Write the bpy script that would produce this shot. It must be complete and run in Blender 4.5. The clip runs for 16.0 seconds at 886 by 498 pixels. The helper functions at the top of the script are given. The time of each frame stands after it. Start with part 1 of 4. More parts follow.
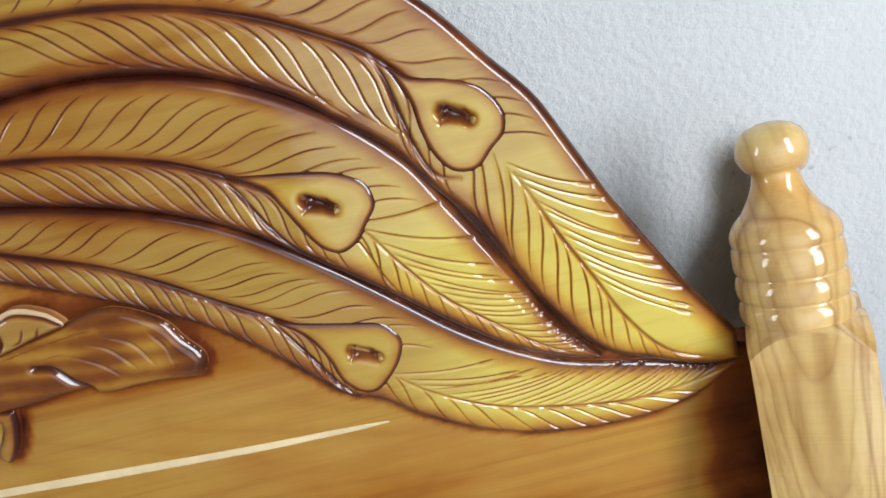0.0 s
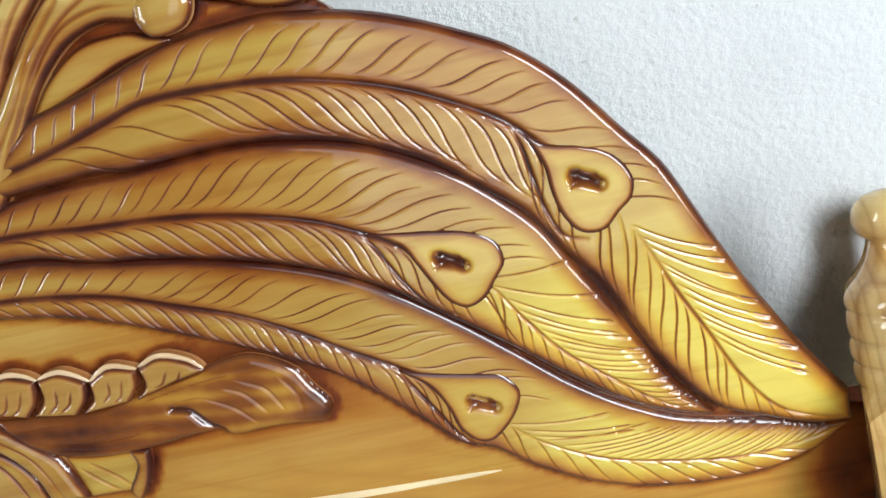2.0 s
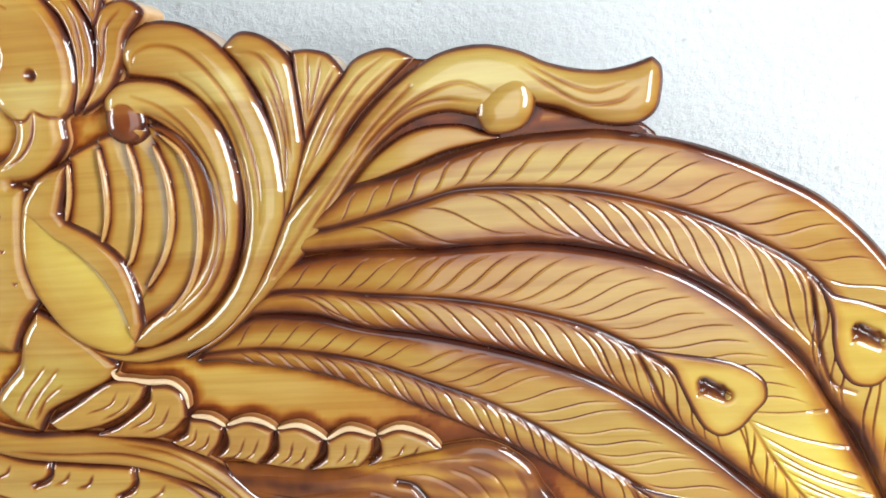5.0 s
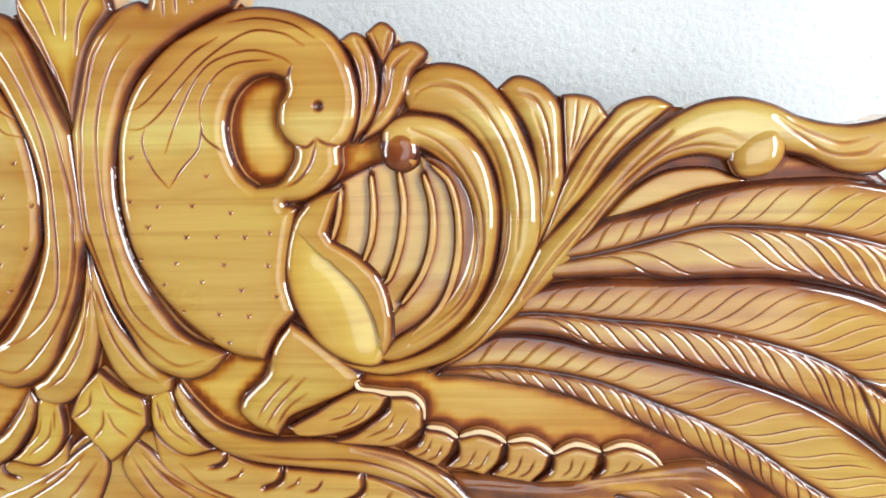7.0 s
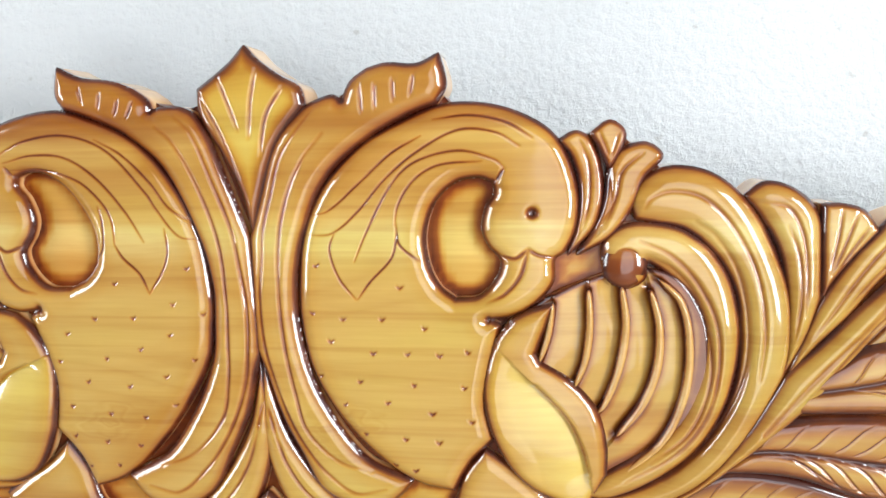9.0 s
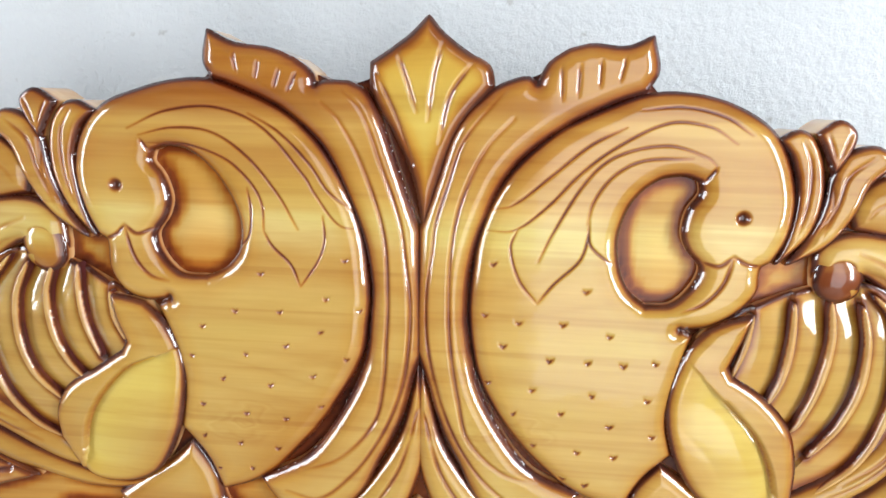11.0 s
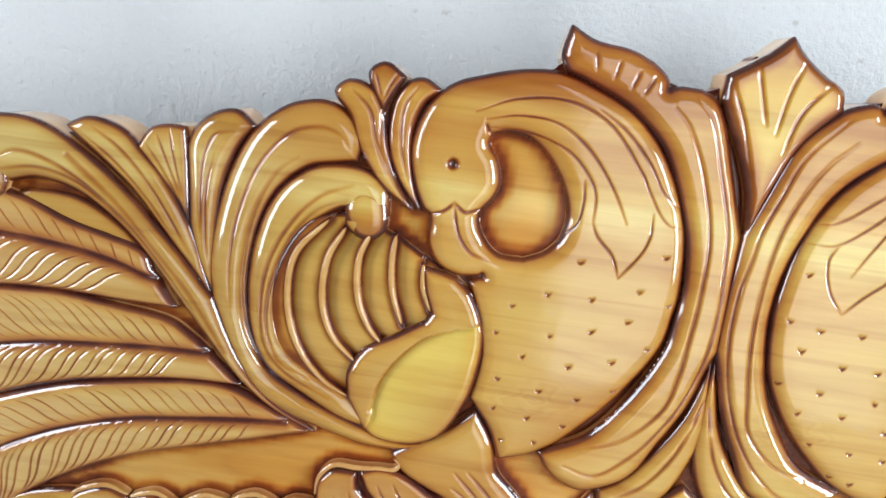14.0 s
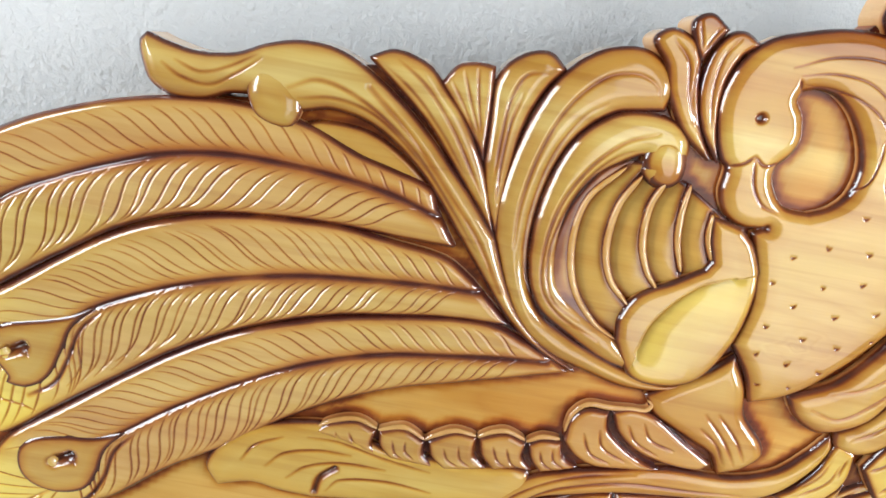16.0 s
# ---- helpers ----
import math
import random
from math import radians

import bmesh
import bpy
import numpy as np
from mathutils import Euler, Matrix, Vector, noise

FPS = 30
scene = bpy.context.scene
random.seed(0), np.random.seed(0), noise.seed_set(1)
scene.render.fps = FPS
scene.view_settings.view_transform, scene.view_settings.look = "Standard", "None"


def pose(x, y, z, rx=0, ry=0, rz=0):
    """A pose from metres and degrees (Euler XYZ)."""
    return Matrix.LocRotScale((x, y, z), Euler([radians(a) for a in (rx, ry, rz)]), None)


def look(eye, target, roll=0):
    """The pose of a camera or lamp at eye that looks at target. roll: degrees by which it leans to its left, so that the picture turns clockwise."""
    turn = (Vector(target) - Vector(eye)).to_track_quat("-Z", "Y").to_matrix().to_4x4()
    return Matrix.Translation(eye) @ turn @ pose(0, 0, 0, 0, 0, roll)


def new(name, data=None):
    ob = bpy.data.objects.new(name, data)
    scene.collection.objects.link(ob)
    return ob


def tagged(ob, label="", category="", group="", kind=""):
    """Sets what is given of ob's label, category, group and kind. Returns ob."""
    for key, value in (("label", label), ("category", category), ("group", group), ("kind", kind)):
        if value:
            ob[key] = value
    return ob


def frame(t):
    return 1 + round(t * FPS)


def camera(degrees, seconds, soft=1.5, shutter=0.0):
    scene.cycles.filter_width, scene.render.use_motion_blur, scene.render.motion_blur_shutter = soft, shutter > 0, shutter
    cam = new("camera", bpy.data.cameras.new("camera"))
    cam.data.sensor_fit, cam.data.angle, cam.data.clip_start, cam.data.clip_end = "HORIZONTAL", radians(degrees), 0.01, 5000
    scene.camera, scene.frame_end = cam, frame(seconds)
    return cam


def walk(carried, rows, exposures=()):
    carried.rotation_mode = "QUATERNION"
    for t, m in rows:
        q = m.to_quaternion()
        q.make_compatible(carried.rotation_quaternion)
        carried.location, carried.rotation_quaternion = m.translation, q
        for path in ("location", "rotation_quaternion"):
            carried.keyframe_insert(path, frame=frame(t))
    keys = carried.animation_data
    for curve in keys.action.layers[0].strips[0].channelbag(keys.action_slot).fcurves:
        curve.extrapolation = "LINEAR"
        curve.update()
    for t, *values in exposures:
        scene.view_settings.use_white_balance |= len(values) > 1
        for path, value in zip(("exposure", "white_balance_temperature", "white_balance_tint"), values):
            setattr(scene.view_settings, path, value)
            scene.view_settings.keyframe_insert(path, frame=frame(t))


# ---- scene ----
# ---- camera ----
cam = camera(66.00, 16.0, soft=1.62)
PATH = [
    (0, (0.7267, -0.4251, 0.9882), (0.6587, 1.4419, 0.2743), -14.19),
    (0.5, (0.7156, -0.428, 1.0026), (0.6453, 1.4467, 0.3093), -14.24),
    (1, (0.702, -0.4337, 1.0124), (0.6097, 1.4486, 0.3429), -14.32),
    (1.5, (0.6852, -0.4388, 1.0178), (0.5772, 1.4545, 0.3822), -14.07),
    (2, (0.6676, -0.4386, 1.0241), (0.5349, 1.4639, 0.4219), -13.71),
    (2.5, (0.6461, -0.4346, 1.036), (0.4739, 1.4688, 0.4465), -12.97),
    (3, (0.6107, -0.4388, 1.0443), (0.4312, 1.4746, 0.4905), -11.16),
    (3.2, (0.6019, -0.4399, 1.0491), (0.3985, 1.4732, 0.5027), -10.47),
    (5.3, (0.4708, -0.4498, 1.0839), (0.3153, 1.4987, 0.6605), -3.17),
    (5.5, (0.4507, -0.4512, 1.0842), (0.2977, 1.4971, 0.659), -2.80),
    (6, (0.3925, -0.4681, 1.0891), (0.2536, 1.4843, 0.6782), -2.34),
    (6.5, (0.3481, -0.4913, 1.0943), (0.2206, 1.4694, 0.7209), -2.17),
    (7, (0.3175, -0.5008, 1.0975), (0.175, 1.4639, 0.7515), -1.47),
    (7.5, (0.2902, -0.4914, 1.1133), (0.0994, 1.4757, 0.8067), -0.99),
    (8, (0.2534, -0.4684, 1.1366), (0.0323, 1.4976, 0.8433), -0.78),
    (8.5, (0.2282, -0.456, 1.1535), (-0.0178, 1.5092, 0.8753), -0.93),
    (9, (0.1956, -0.4389, 1.1622), (-0.0759, 1.5185, 0.8544), -1.39),
    (9.2, (0.1789, -0.4319, 1.1654), (-0.109, 1.5208, 0.8429), -1.56),
    (11.3, (0.0339, -0.4112, 1.1834), (-0.1344, 1.5367, 0.7621), 1.93),
    (11.5, (0.0187, -0.4127, 1.1869), (-0.1444, 1.5346, 0.7607), 2.47),
    (12, (-0.0081, -0.4225, 1.1767), (-0.138, 1.5247, 0.739), 3.29),
    (12.5, (-0.0445, -0.4307, 1.1836), (-0.1557, 1.5219, 0.7652), 4.42),
    (13, (-0.0848, -0.4331, 1.1866), (-0.2021, 1.5209, 0.7767), 5.66),
    (13.5, (-0.1326, -0.4411, 1.183), (-0.2299, 1.5126, 0.7662), 6.57),
    (14, (-0.1712, -0.4516, 1.1756), (-0.2651, 1.4885, 0.6991), 7.47),
    (14.5, (-0.191, -0.4755, 1.1605), (-0.2641, 1.459, 0.658), 9.35),
    (15, (-0.2588, -0.4721, 1.1449), (-0.249, 1.4579, 0.6204), 11.28),
    (15.5, (-0.3393, -0.4678, 1.1372), (-0.3064, 1.4597, 0.6044), 11.28),
    (16, (-0.4038, -0.4758, 1.1335), (-0.3444, 1.4383, 0.5566), 11.12),
]
walk(cam, [(t, look(eye, target, roll)) for t, eye, target, roll in PATH], [(0.0, -0.76, 6120, 7), (3.0, -0.3, 6200, 4), (5.5, -0.12, 6200, 5), (7.0, -0.02, 6250, 6), (8.0, 0.11, 6250, 6), (9.0, 0.16, 6250, 6), (12.5, 0.13, 6050, 7), (14.5, 0.16, 6050, 6), (16.0, 0.28, 6300, 6)])

# ---- world and light ----
world = bpy.data.worlds.new("daylight")
scene.world = world
world.use_nodes = True
nt = world.node_tree
sky = nt.nodes.new("ShaderNodeTexSky")
sky.sky_type, sky.sun_disc = "NISHITA", False
sky.sun_elevation, sky.sun_rotation = radians(57), radians(169)
nt.links.new(sky.outputs[0], nt.nodes["Background"].inputs[0])
nt.nodes["Background"].inputs[1].default_value = 0.12

sun = new("sun", bpy.data.lights.new("sun", "SUN"))
sun.data.energy, sun.data.angle, sun.data.color = 5.0, radians(0.6), (1, 0.96, 0.9)
sun.matrix_world = look((1, -5, 7.8), (0, 0, 0))


def opening_light(name, eye, target, w, h, power, color):
    lamp = new(name, bpy.data.lights.new(name, "AREA"))
    lamp.data.shape, lamp.data.size, lamp.data.size_y = "RECTANGLE", w, h
    lamp.data.energy, lamp.data.color = power, color
    lamp.matrix_world = look(eye, target)
    return lamp


opening_light("daylight_window_right", (1.6, -1.05, 1.3), (0.5, -0.05, 1.15), 0.42, 1.2, 42, (0.96, 0.98, 1.0))
opening_light("daylight_doorway", (0.88, -2.21, 1.12), (0.88, -1.0, 1.12), 1.4, 2.2, 20, (0.96, 0.985, 1.03))
opening_light("daylight_window_left", (-2.29, -1.05, 1.45), (-1.3, -0.75, 1.35), 0.6, 1.7, 48, (0.97, 0.98, 1.0))

# ---- materials ----


def nodes_of(name):
    m = bpy.data.materials.new(name)
    m.use_nodes = True
    return m, m.node_tree, m.node_tree.nodes["Principled BSDF"]


def add(nt, kind, **values):
    n = nt.nodes.new(kind)
    for k, v in values.items():
        n.inputs[k].default_value = v
    return n


def ramp(nt, source, stops):
    r = nt.nodes.new("ShaderNodeValToRGB")
    e = r.color_ramp.elements
    while len(e) < len(stops):
        e.new(0.5)
    for i, (at, c) in enumerate(stops):
        e[i].position, e[i].color = at, (*c, 1) if len(c) == 3 else c
    nt.links.new(source, r.inputs[0])
    return r


def mix(nt, fac, a, b, mode="MIX"):
    m = nt.nodes.new("ShaderNodeMix")
    m.data_type, m.blend_type = "RGBA", mode
    for sock, v in ((m.inputs[0], fac), (m.inputs[6], a), (m.inputs[7], b)):
        if isinstance(v, (int, float)):
            sock.default_value = v
        elif isinstance(v, tuple):
            sock.default_value = (*v, 1)
        else:
            nt.links.new(v, sock)
    return m.outputs[2]


def knot_figure(nt, co, col, kx, kz, wide):
    """Oval growth rings round a small knot."""
    mp = add(nt, "ShaderNodeMapping", Location=(-kx / wide, 0, -2.1 * kz / wide), Scale=(1 / wide, 0, 2.1 / wide))
    nt.links.new(co, mp.inputs[0])
    bend = add(nt, "ShaderNodeTexNoise", Scale=1.6, Detail=1.0)
    nt.links.new(mp.outputs[0], bend.inputs["Vector"])
    off = nt.nodes.new("ShaderNodeVectorMath")
    off.operation = "MULTIPLY_ADD"
    nt.links.new(bend.outputs["Color"], off.inputs[0])
    off.inputs[1].default_value = (1.1, 0, 1.1)
    nt.links.new(mp.outputs[0], off.inputs[2])
    far = nt.nodes.new("ShaderNodeVectorMath")
    far.operation = "LENGTH"
    nt.links.new(off.outputs[0], far.inputs[0])
    rings = ramp(nt, far.outputs["Value"], [(0.0, (0.72, 0.55, 0.36)), (0.2, (0.9, 0.84, 0.74)), (0.3, (0.76, 0.6, 0.42)), (0.42, (0.98, 0.96, 0.92)), (0.56, (0.82, 0.68, 0.5)), (0.68, (1, 1, 1)), (0.84, (0.9, 0.82, 0.7)), (1.0, (1, 1, 1))])
    return mix(nt, 0.45, col, rings.outputs[0], "MULTIPLY")


def arched_figure(nt, co, col):
    """Nested brown arches of flat-sawn timber along a post."""
    bend = add(nt, "ShaderNodeTexNoise", Scale=16.0, Detail=2.0)
    nt.links.new(co, bend.inputs["Vector"])
    sep = nt.nodes.new("ShaderNodeSeparateXYZ")
    nt.links.new(co, sep.inputs[0])

    def calc(op, *terms):
        n = nt.nodes.new("ShaderNodeMath")
        n.operation = op
        for i, t in enumerate(terms):
            if isinstance(t, float):
                n.inputs[i].default_value = t
            else:
                nt.links.new(t, n.inputs[i])
        return n.outputs[0]

    across = calc("ADD", sep.outputs[0], -0.006)
    wavy = calc("MULTIPLY_ADD", bend.outputs[0], 0.11, sep.outputs[2])
    height = calc("MULTIPLY_ADD", calc("MULTIPLY", across, across), -210.0, wavy)
    year = calc("FRACT", calc("MULTIPLY", height, 12.0))
    tone = ramp(nt, year, [(0.0, (0.46, 0.28, 0.12)), (0.1, (0.72, 0.6, 0.42)), (0.3, (0.98, 0.95, 0.88)), (0.75, (1.04, 1.04, 1.02)), (0.92, (0.8, 0.7, 0.54)), (1.0, (0.46, 0.28, 0.12))])
    return mix(nt, 0.4, col, tone.outputs[0], "MULTIPLY")


def lacquered_wood(name, honey, dark, raw, gloss=0.075, stripes=True, coat=1.0, calm=0.6, figure=(2.0, 6, 10), figured=0.38, years=9.0, late=(0.82, 0.69, 0.54), grain_size=(1.3, 6, 17), grain_tones=((0.8, 0.69, 0.54), (1, 1, 1), (1.06, 1.08, 1.06))):
    """Clear-lacquered timber, glued up from horizontal boards, with sprayed dark stain where the carving's edges are."""
    m, nt, b = nodes_of(name)
    co = nt.nodes.new("ShaderNodeTexCoord").outputs["Object"]
    mp = add(nt, "ShaderNodeMapping", Scale=grain_size)
    nt.links.new(co, mp.inputs[0])
    grain = add(nt, "ShaderNodeTexNoise", Scale=3.0, Detail=6.0, Roughness=0.6, Distortion=0.6)
    nt.links.new(mp.outputs[0], grain.inputs["Vector"])
    g1 = ramp(nt, grain.outputs[0], list(zip((0.28, 0.5, 0.75), grain_tones)))
    fine = add(nt, "ShaderNodeMapping", Scale=(12, 60, 320))
    nt.links.new(co, fine.inputs[0])
    fibre = add(nt, "ShaderNodeTexNoise", Scale=2.0, Detail=3.0)
    nt.links.new(fine.outputs[0], fibre.inputs["Vector"])
    g2 = ramp(nt, fibre.outputs[0], [(0.35, (0.93, 0.91, 0.88)), (0.6, (1, 1, 1))])
    cloud = add(nt, "ShaderNodeTexNoise", Scale=7.0, Detail=4.0, Distortion=0.8)
    cm = add(nt, "ShaderNodeMapping", Scale=(0.45, 1, 1.4))
    nt.links.new(co, cm.inputs[0])
    nt.links.new(cm.outputs[0], cloud.inputs["Vector"])
    tone = ramp(nt, cloud.outputs[0], [(0.3, (0.84, 0.66, 0.42)), (0.47, (1, 1, 1)), (0.68, (1.0, 1.1, 0.95))])
    col = mix(nt, calm, mix(nt, 1.0, honey, tone.outputs[0], "MULTIPLY"), g1.outputs[0], "MULTIPLY")
    col = mix(nt, 0.5, col, g2.outputs[0], "MULTIPLY")
    fm = add(nt, "ShaderNodeMapping", Scale=figure, Location=(1.37, 2.73, 0.61))
    nt.links.new(co, fm.inputs[0])
    field = add(nt, "ShaderNodeTexNoise", Scale=1.0, Detail=1.5, Distortion=0.4)
    nt.links.new(fm.outputs[0], field.inputs["Vector"])
    rings = nt.nodes.new("ShaderNodeMath")
    rings.operation = "MULTIPLY"
    rings.inputs[1].default_value = years
    nt.links.new(field.outputs[0], rings.inputs[0])
    year = nt.nodes.new("ShaderNodeMath")
    year.operation = "FRACT"
    nt.links.new(rings.outputs[0], year.inputs[0])
    g3 = ramp(nt, year.outputs[0], [(0.0, late), (0.15, (0.95, 0.92, 0.87)), (0.55, (1.06, 1.08, 1.08)), (0.85, (0.95, 0.9, 0.82)), (1.0, late)])
    col = mix(nt, figured, col, g3.outputs[0], "MULTIPLY")
    if stripes:
        sep = nt.nodes.new("ShaderNodeSeparateXYZ")
        nt.links.new(co, sep.inputs[0])
        wob = add(nt, "ShaderNodeTexNoise", Scale=4.0, Detail=2.0)
        wm = add(nt, "ShaderNodeMapping", Scale=(1.0, 1.0, 16.0))
        nt.links.new(co, wm.inputs[0])
        nt.links.new(wm.outputs[0], wob.inputs["Vector"])
        ma = nt.nodes.new("ShaderNodeMath")
        ma.operation = "MULTIPLY_ADD"
        nt.links.new(wob.outputs[0], ma.inputs[0])
        ma.inputs[1].default_value = 0.02
        nt.links.new(sep.outputs[2], ma.inputs[2])
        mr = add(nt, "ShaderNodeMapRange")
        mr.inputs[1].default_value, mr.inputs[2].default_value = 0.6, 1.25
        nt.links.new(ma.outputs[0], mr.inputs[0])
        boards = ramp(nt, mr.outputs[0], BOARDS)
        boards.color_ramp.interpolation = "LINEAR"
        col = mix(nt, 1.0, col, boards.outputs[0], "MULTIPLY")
        # amber in the middle; cooler outside, the feathers' milky sheen put into the colour
        ax = nt.nodes.new("ShaderNodeMath")
        ax.operation = "ABSOLUTE"
        nt.links.new(sep.outputs[0], ax.inputs[0])
        outer = ramp(nt, ax.outputs[0], [(0.0, (1.1, 1.09, 1.06)), (0.21, (1.08, 1.07, 1.04)), (0.36, (0.94, 0.985, 1.03)), (1.0, (0.94, 0.985, 1.03))])
        col = mix(nt, 1.0, col, outer.outputs[0], "MULTIPLY")
        sm2 = add(nt, "ShaderNodeMapping", Scale=(0.9, 3, 42))
        nt.links.new(co, sm2.inputs[0])
        streak = add(nt, "ShaderNodeTexNoise", Scale=2.2, Detail=2.5, Roughness=0.55, Distortion=0.25)
        nt.links.new(sm2.outputs[0], streak.inputs["Vector"])
        g4 = ramp(nt, streak.outputs[0], [(0.36, (0.70, 0.50, 0.33)), (0.46, (0.97, 0.94, 0.9)), (0.6, (1, 1, 1)), (0.7, (1.1, 1.13, 1.18))])
        col = mix(nt, 0.42, col, g4.outputs[0], "MULTIPLY")
        for kx, kz, wide in KNOTS:
            col = knot_figure(nt, co, col, kx, kz, wide)
    else:
        col = arched_figure(nt, co, col)
    st = nt.nodes.new("ShaderNodeAttribute")
    st.attribute_name = "stain"
    ra = nt.nodes.new("ShaderNodeAttribute")
    ra.attribute_name = "raw"
    spray = add(nt, "ShaderNodeTexNoise", Scale=26.0, Detail=3.0)
    nt.links.new(co, spray.inputs["Vector"])
    sp = nt.nodes.new("ShaderNodeMath")
    sp.operation = "MULTIPLY_ADD"
    sp.inputs[1].default_value, sp.inputs[2].default_value = 1.5, 0.25
    nt.links.new(spray.outputs[0], sp.inputs[0])
    sm = nt.nodes.new("ShaderNodeMath")
    sm.operation, sm.use_clamp = "MULTIPLY", True
    nt.links.new(sp.outputs[0], sm.inputs[0])
    nt.links.new(st.outputs["Fac"], sm.inputs[1])
    rawc = mix(nt, 1.0, raw, g1.outputs[0], "MULTIPLY")
    col = mix(nt, ra.outputs["Fac"], col, rawc)
    ti = nt.nodes.new("ShaderNodeAttribute")
    ti.attribute_name = "tint"
    col = mix(nt, ti.outputs["Fac"], col, mix(nt, 1.0, (0.68, 0.55, 0.1), g1.outputs[0], "MULTIPLY"))
    mid = ramp(nt, sm.outputs[0], [(0.0, (1, 1, 1)), (0.12, (0.93, 0.82, 0.6)), (0.3, (0.76, 0.5, 0.28)), (0.55, (0.41, 0.165, 0.11)), (1.0, dark)])
    col = mix(nt, 1.0, col, mid.outputs[0], "MULTIPLY")
    nt.links.new(col, b.inputs["Base Color"])
    b.inputs["Roughness"].default_value = 0.38
    b.inputs["Specular IOR Level"].default_value = 0.12
    b.inputs["Coat Weight"].default_value = coat
    b.inputs["Coat IOR"].default_value = 1.56
    b.inputs["Coat Roughness"].default_value = gloss
    bump = add(nt, "ShaderNodeBump", Strength=0.12, Distance=0.0006)
    nt.links.new(fibre.outputs[0], bump.inputs["Height"])
    nt.links.new(bump.outputs[0], b.inputs["Normal"])
    wave = add(nt, "ShaderNodeTexNoise", Scale=55.0, Detail=1.0)
    nt.links.new(co, wave.inputs["Vector"])
    cb = add(nt, "ShaderNodeBump", Strength=0.2, Distance=0.0007)
    nt.links.new(wave.outputs[0], cb.inputs["Height"])
    nt.links.new(cb.outputs[0], b.inputs["Coat Normal"])
    return m


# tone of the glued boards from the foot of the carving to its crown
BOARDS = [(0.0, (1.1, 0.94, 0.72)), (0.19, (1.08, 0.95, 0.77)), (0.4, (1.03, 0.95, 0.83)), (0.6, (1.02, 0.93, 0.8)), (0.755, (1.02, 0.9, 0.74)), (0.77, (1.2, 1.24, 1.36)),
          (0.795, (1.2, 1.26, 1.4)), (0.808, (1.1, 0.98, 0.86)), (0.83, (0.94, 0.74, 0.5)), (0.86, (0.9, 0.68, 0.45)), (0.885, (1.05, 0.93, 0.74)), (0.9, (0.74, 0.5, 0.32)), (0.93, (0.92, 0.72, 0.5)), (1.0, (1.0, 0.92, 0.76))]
KNOTS = ((0.083, 0.978, 0.03), (0.046, 0.958, 0.016), (-0.095, 0.975, 0.034))
HONEY = lacquered_wood("honey_lacquered_teak", (0.435, 0.3, 0.096), (0.115, 0.034, 0.055), (0.76, 0.54, 0.34))
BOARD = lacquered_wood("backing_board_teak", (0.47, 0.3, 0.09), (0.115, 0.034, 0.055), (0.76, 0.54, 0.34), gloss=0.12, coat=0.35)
POST = lacquered_wood("pale_lacquered_teak", (0.66, 0.45, 0.19), (0.05, 0.02, 0.01), (0.6, 0.4, 0.2), gloss=0.06, stripes=False, calm=1.0, figure=(13, 13, 1.9), figured=0.7, years=8.0, late=(0.55, 0.4, 0.24), grain_size=(12, 12, 2.2), grain_tones=((0.62, 0.49, 0.36), (1, 1, 1), (1.2, 1.26, 1.32)))


def plaster():
    m, nt, b = nodes_of("white_limewashed_plaster")
    co = nt.nodes.new("ShaderNodeTexCoord").outputs["Object"]
    big = add(nt, "ShaderNodeTexNoise", Scale=3.5, Detail=5.0)
    nt.links.new(co, big.inputs["Vector"])
    c1 = ramp(nt, big.outputs[0], [(0.35, (0.55, 0.556, 0.558)), (0.65, (0.63, 0.634, 0.636))])
    specks = add(nt, "ShaderNodeTexNoise", Scale=90.0, Detail=2.0)
    nt.links.new(co, specks.inputs["Vector"])
    c2 = ramp(nt, specks.outputs[0], [(0.2, (0.55, 0.5, 0.45)), (0.3, (1, 1, 1))])
    nt.links.new(mix(nt, 0.6, c1.outputs[0], c2.outputs[0], "MULTIPLY"), b.inputs["Base Color"])
    b.inputs["Roughness"].default_value = 0.9
    grit = add(nt, "ShaderNodeTexNoise", Scale=130.0, Detail=5.0, Roughness=0.65)
    nt.links.new(co, grit.inputs["Vector"])
    bump = add(nt, "ShaderNodeBump", Strength=0.62, Distance=0.006)
    nt.links.new(grit.outputs[0], bump.inputs["Height"])
    nt.links.new(bump.outputs[0], b.inputs["Normal"])
    return m


def plain(name, color, rough=0.8, scale=12.0, spread=0.12):
    m, nt, b = nodes_of(name)
    co = nt.nodes.new("ShaderNodeTexCoord").outputs["Object"]
    n = add(nt, "ShaderNodeTexNoise", Scale=scale, Detail=5.0)
    nt.links.new(co, n.inputs["Vector"])
    lo, hi = tuple(c * (1 - spread) for c in color), tuple(min(1, c * (1 + spread)) for c in color)
    r = ramp(nt, n.outputs[0], [(0.3, lo), (0.7, hi)])
    nt.links.new(r.outputs[0], b.inputs["Base Color"])
    b.inputs["Roughness"].default_value = rough
    return m


PLASTER = plaster()
CONCRETE = plain("grey_cement_floor", (0.3, 0.29, 0.275))
CEILING = plain("bare_cement_ceiling", (0.28, 0.27, 0.25))
CEMENT = plain("bare_cement_render", (0.17, 0.16, 0.145))
GROUND = plain("dry_earth_ground", (0.58, 0.55, 0.5), 0.95, 2.0)
SAPWOOD = plain("pale_sapwood", (0.8, 0.62, 0.36), 0.25, 30.0)


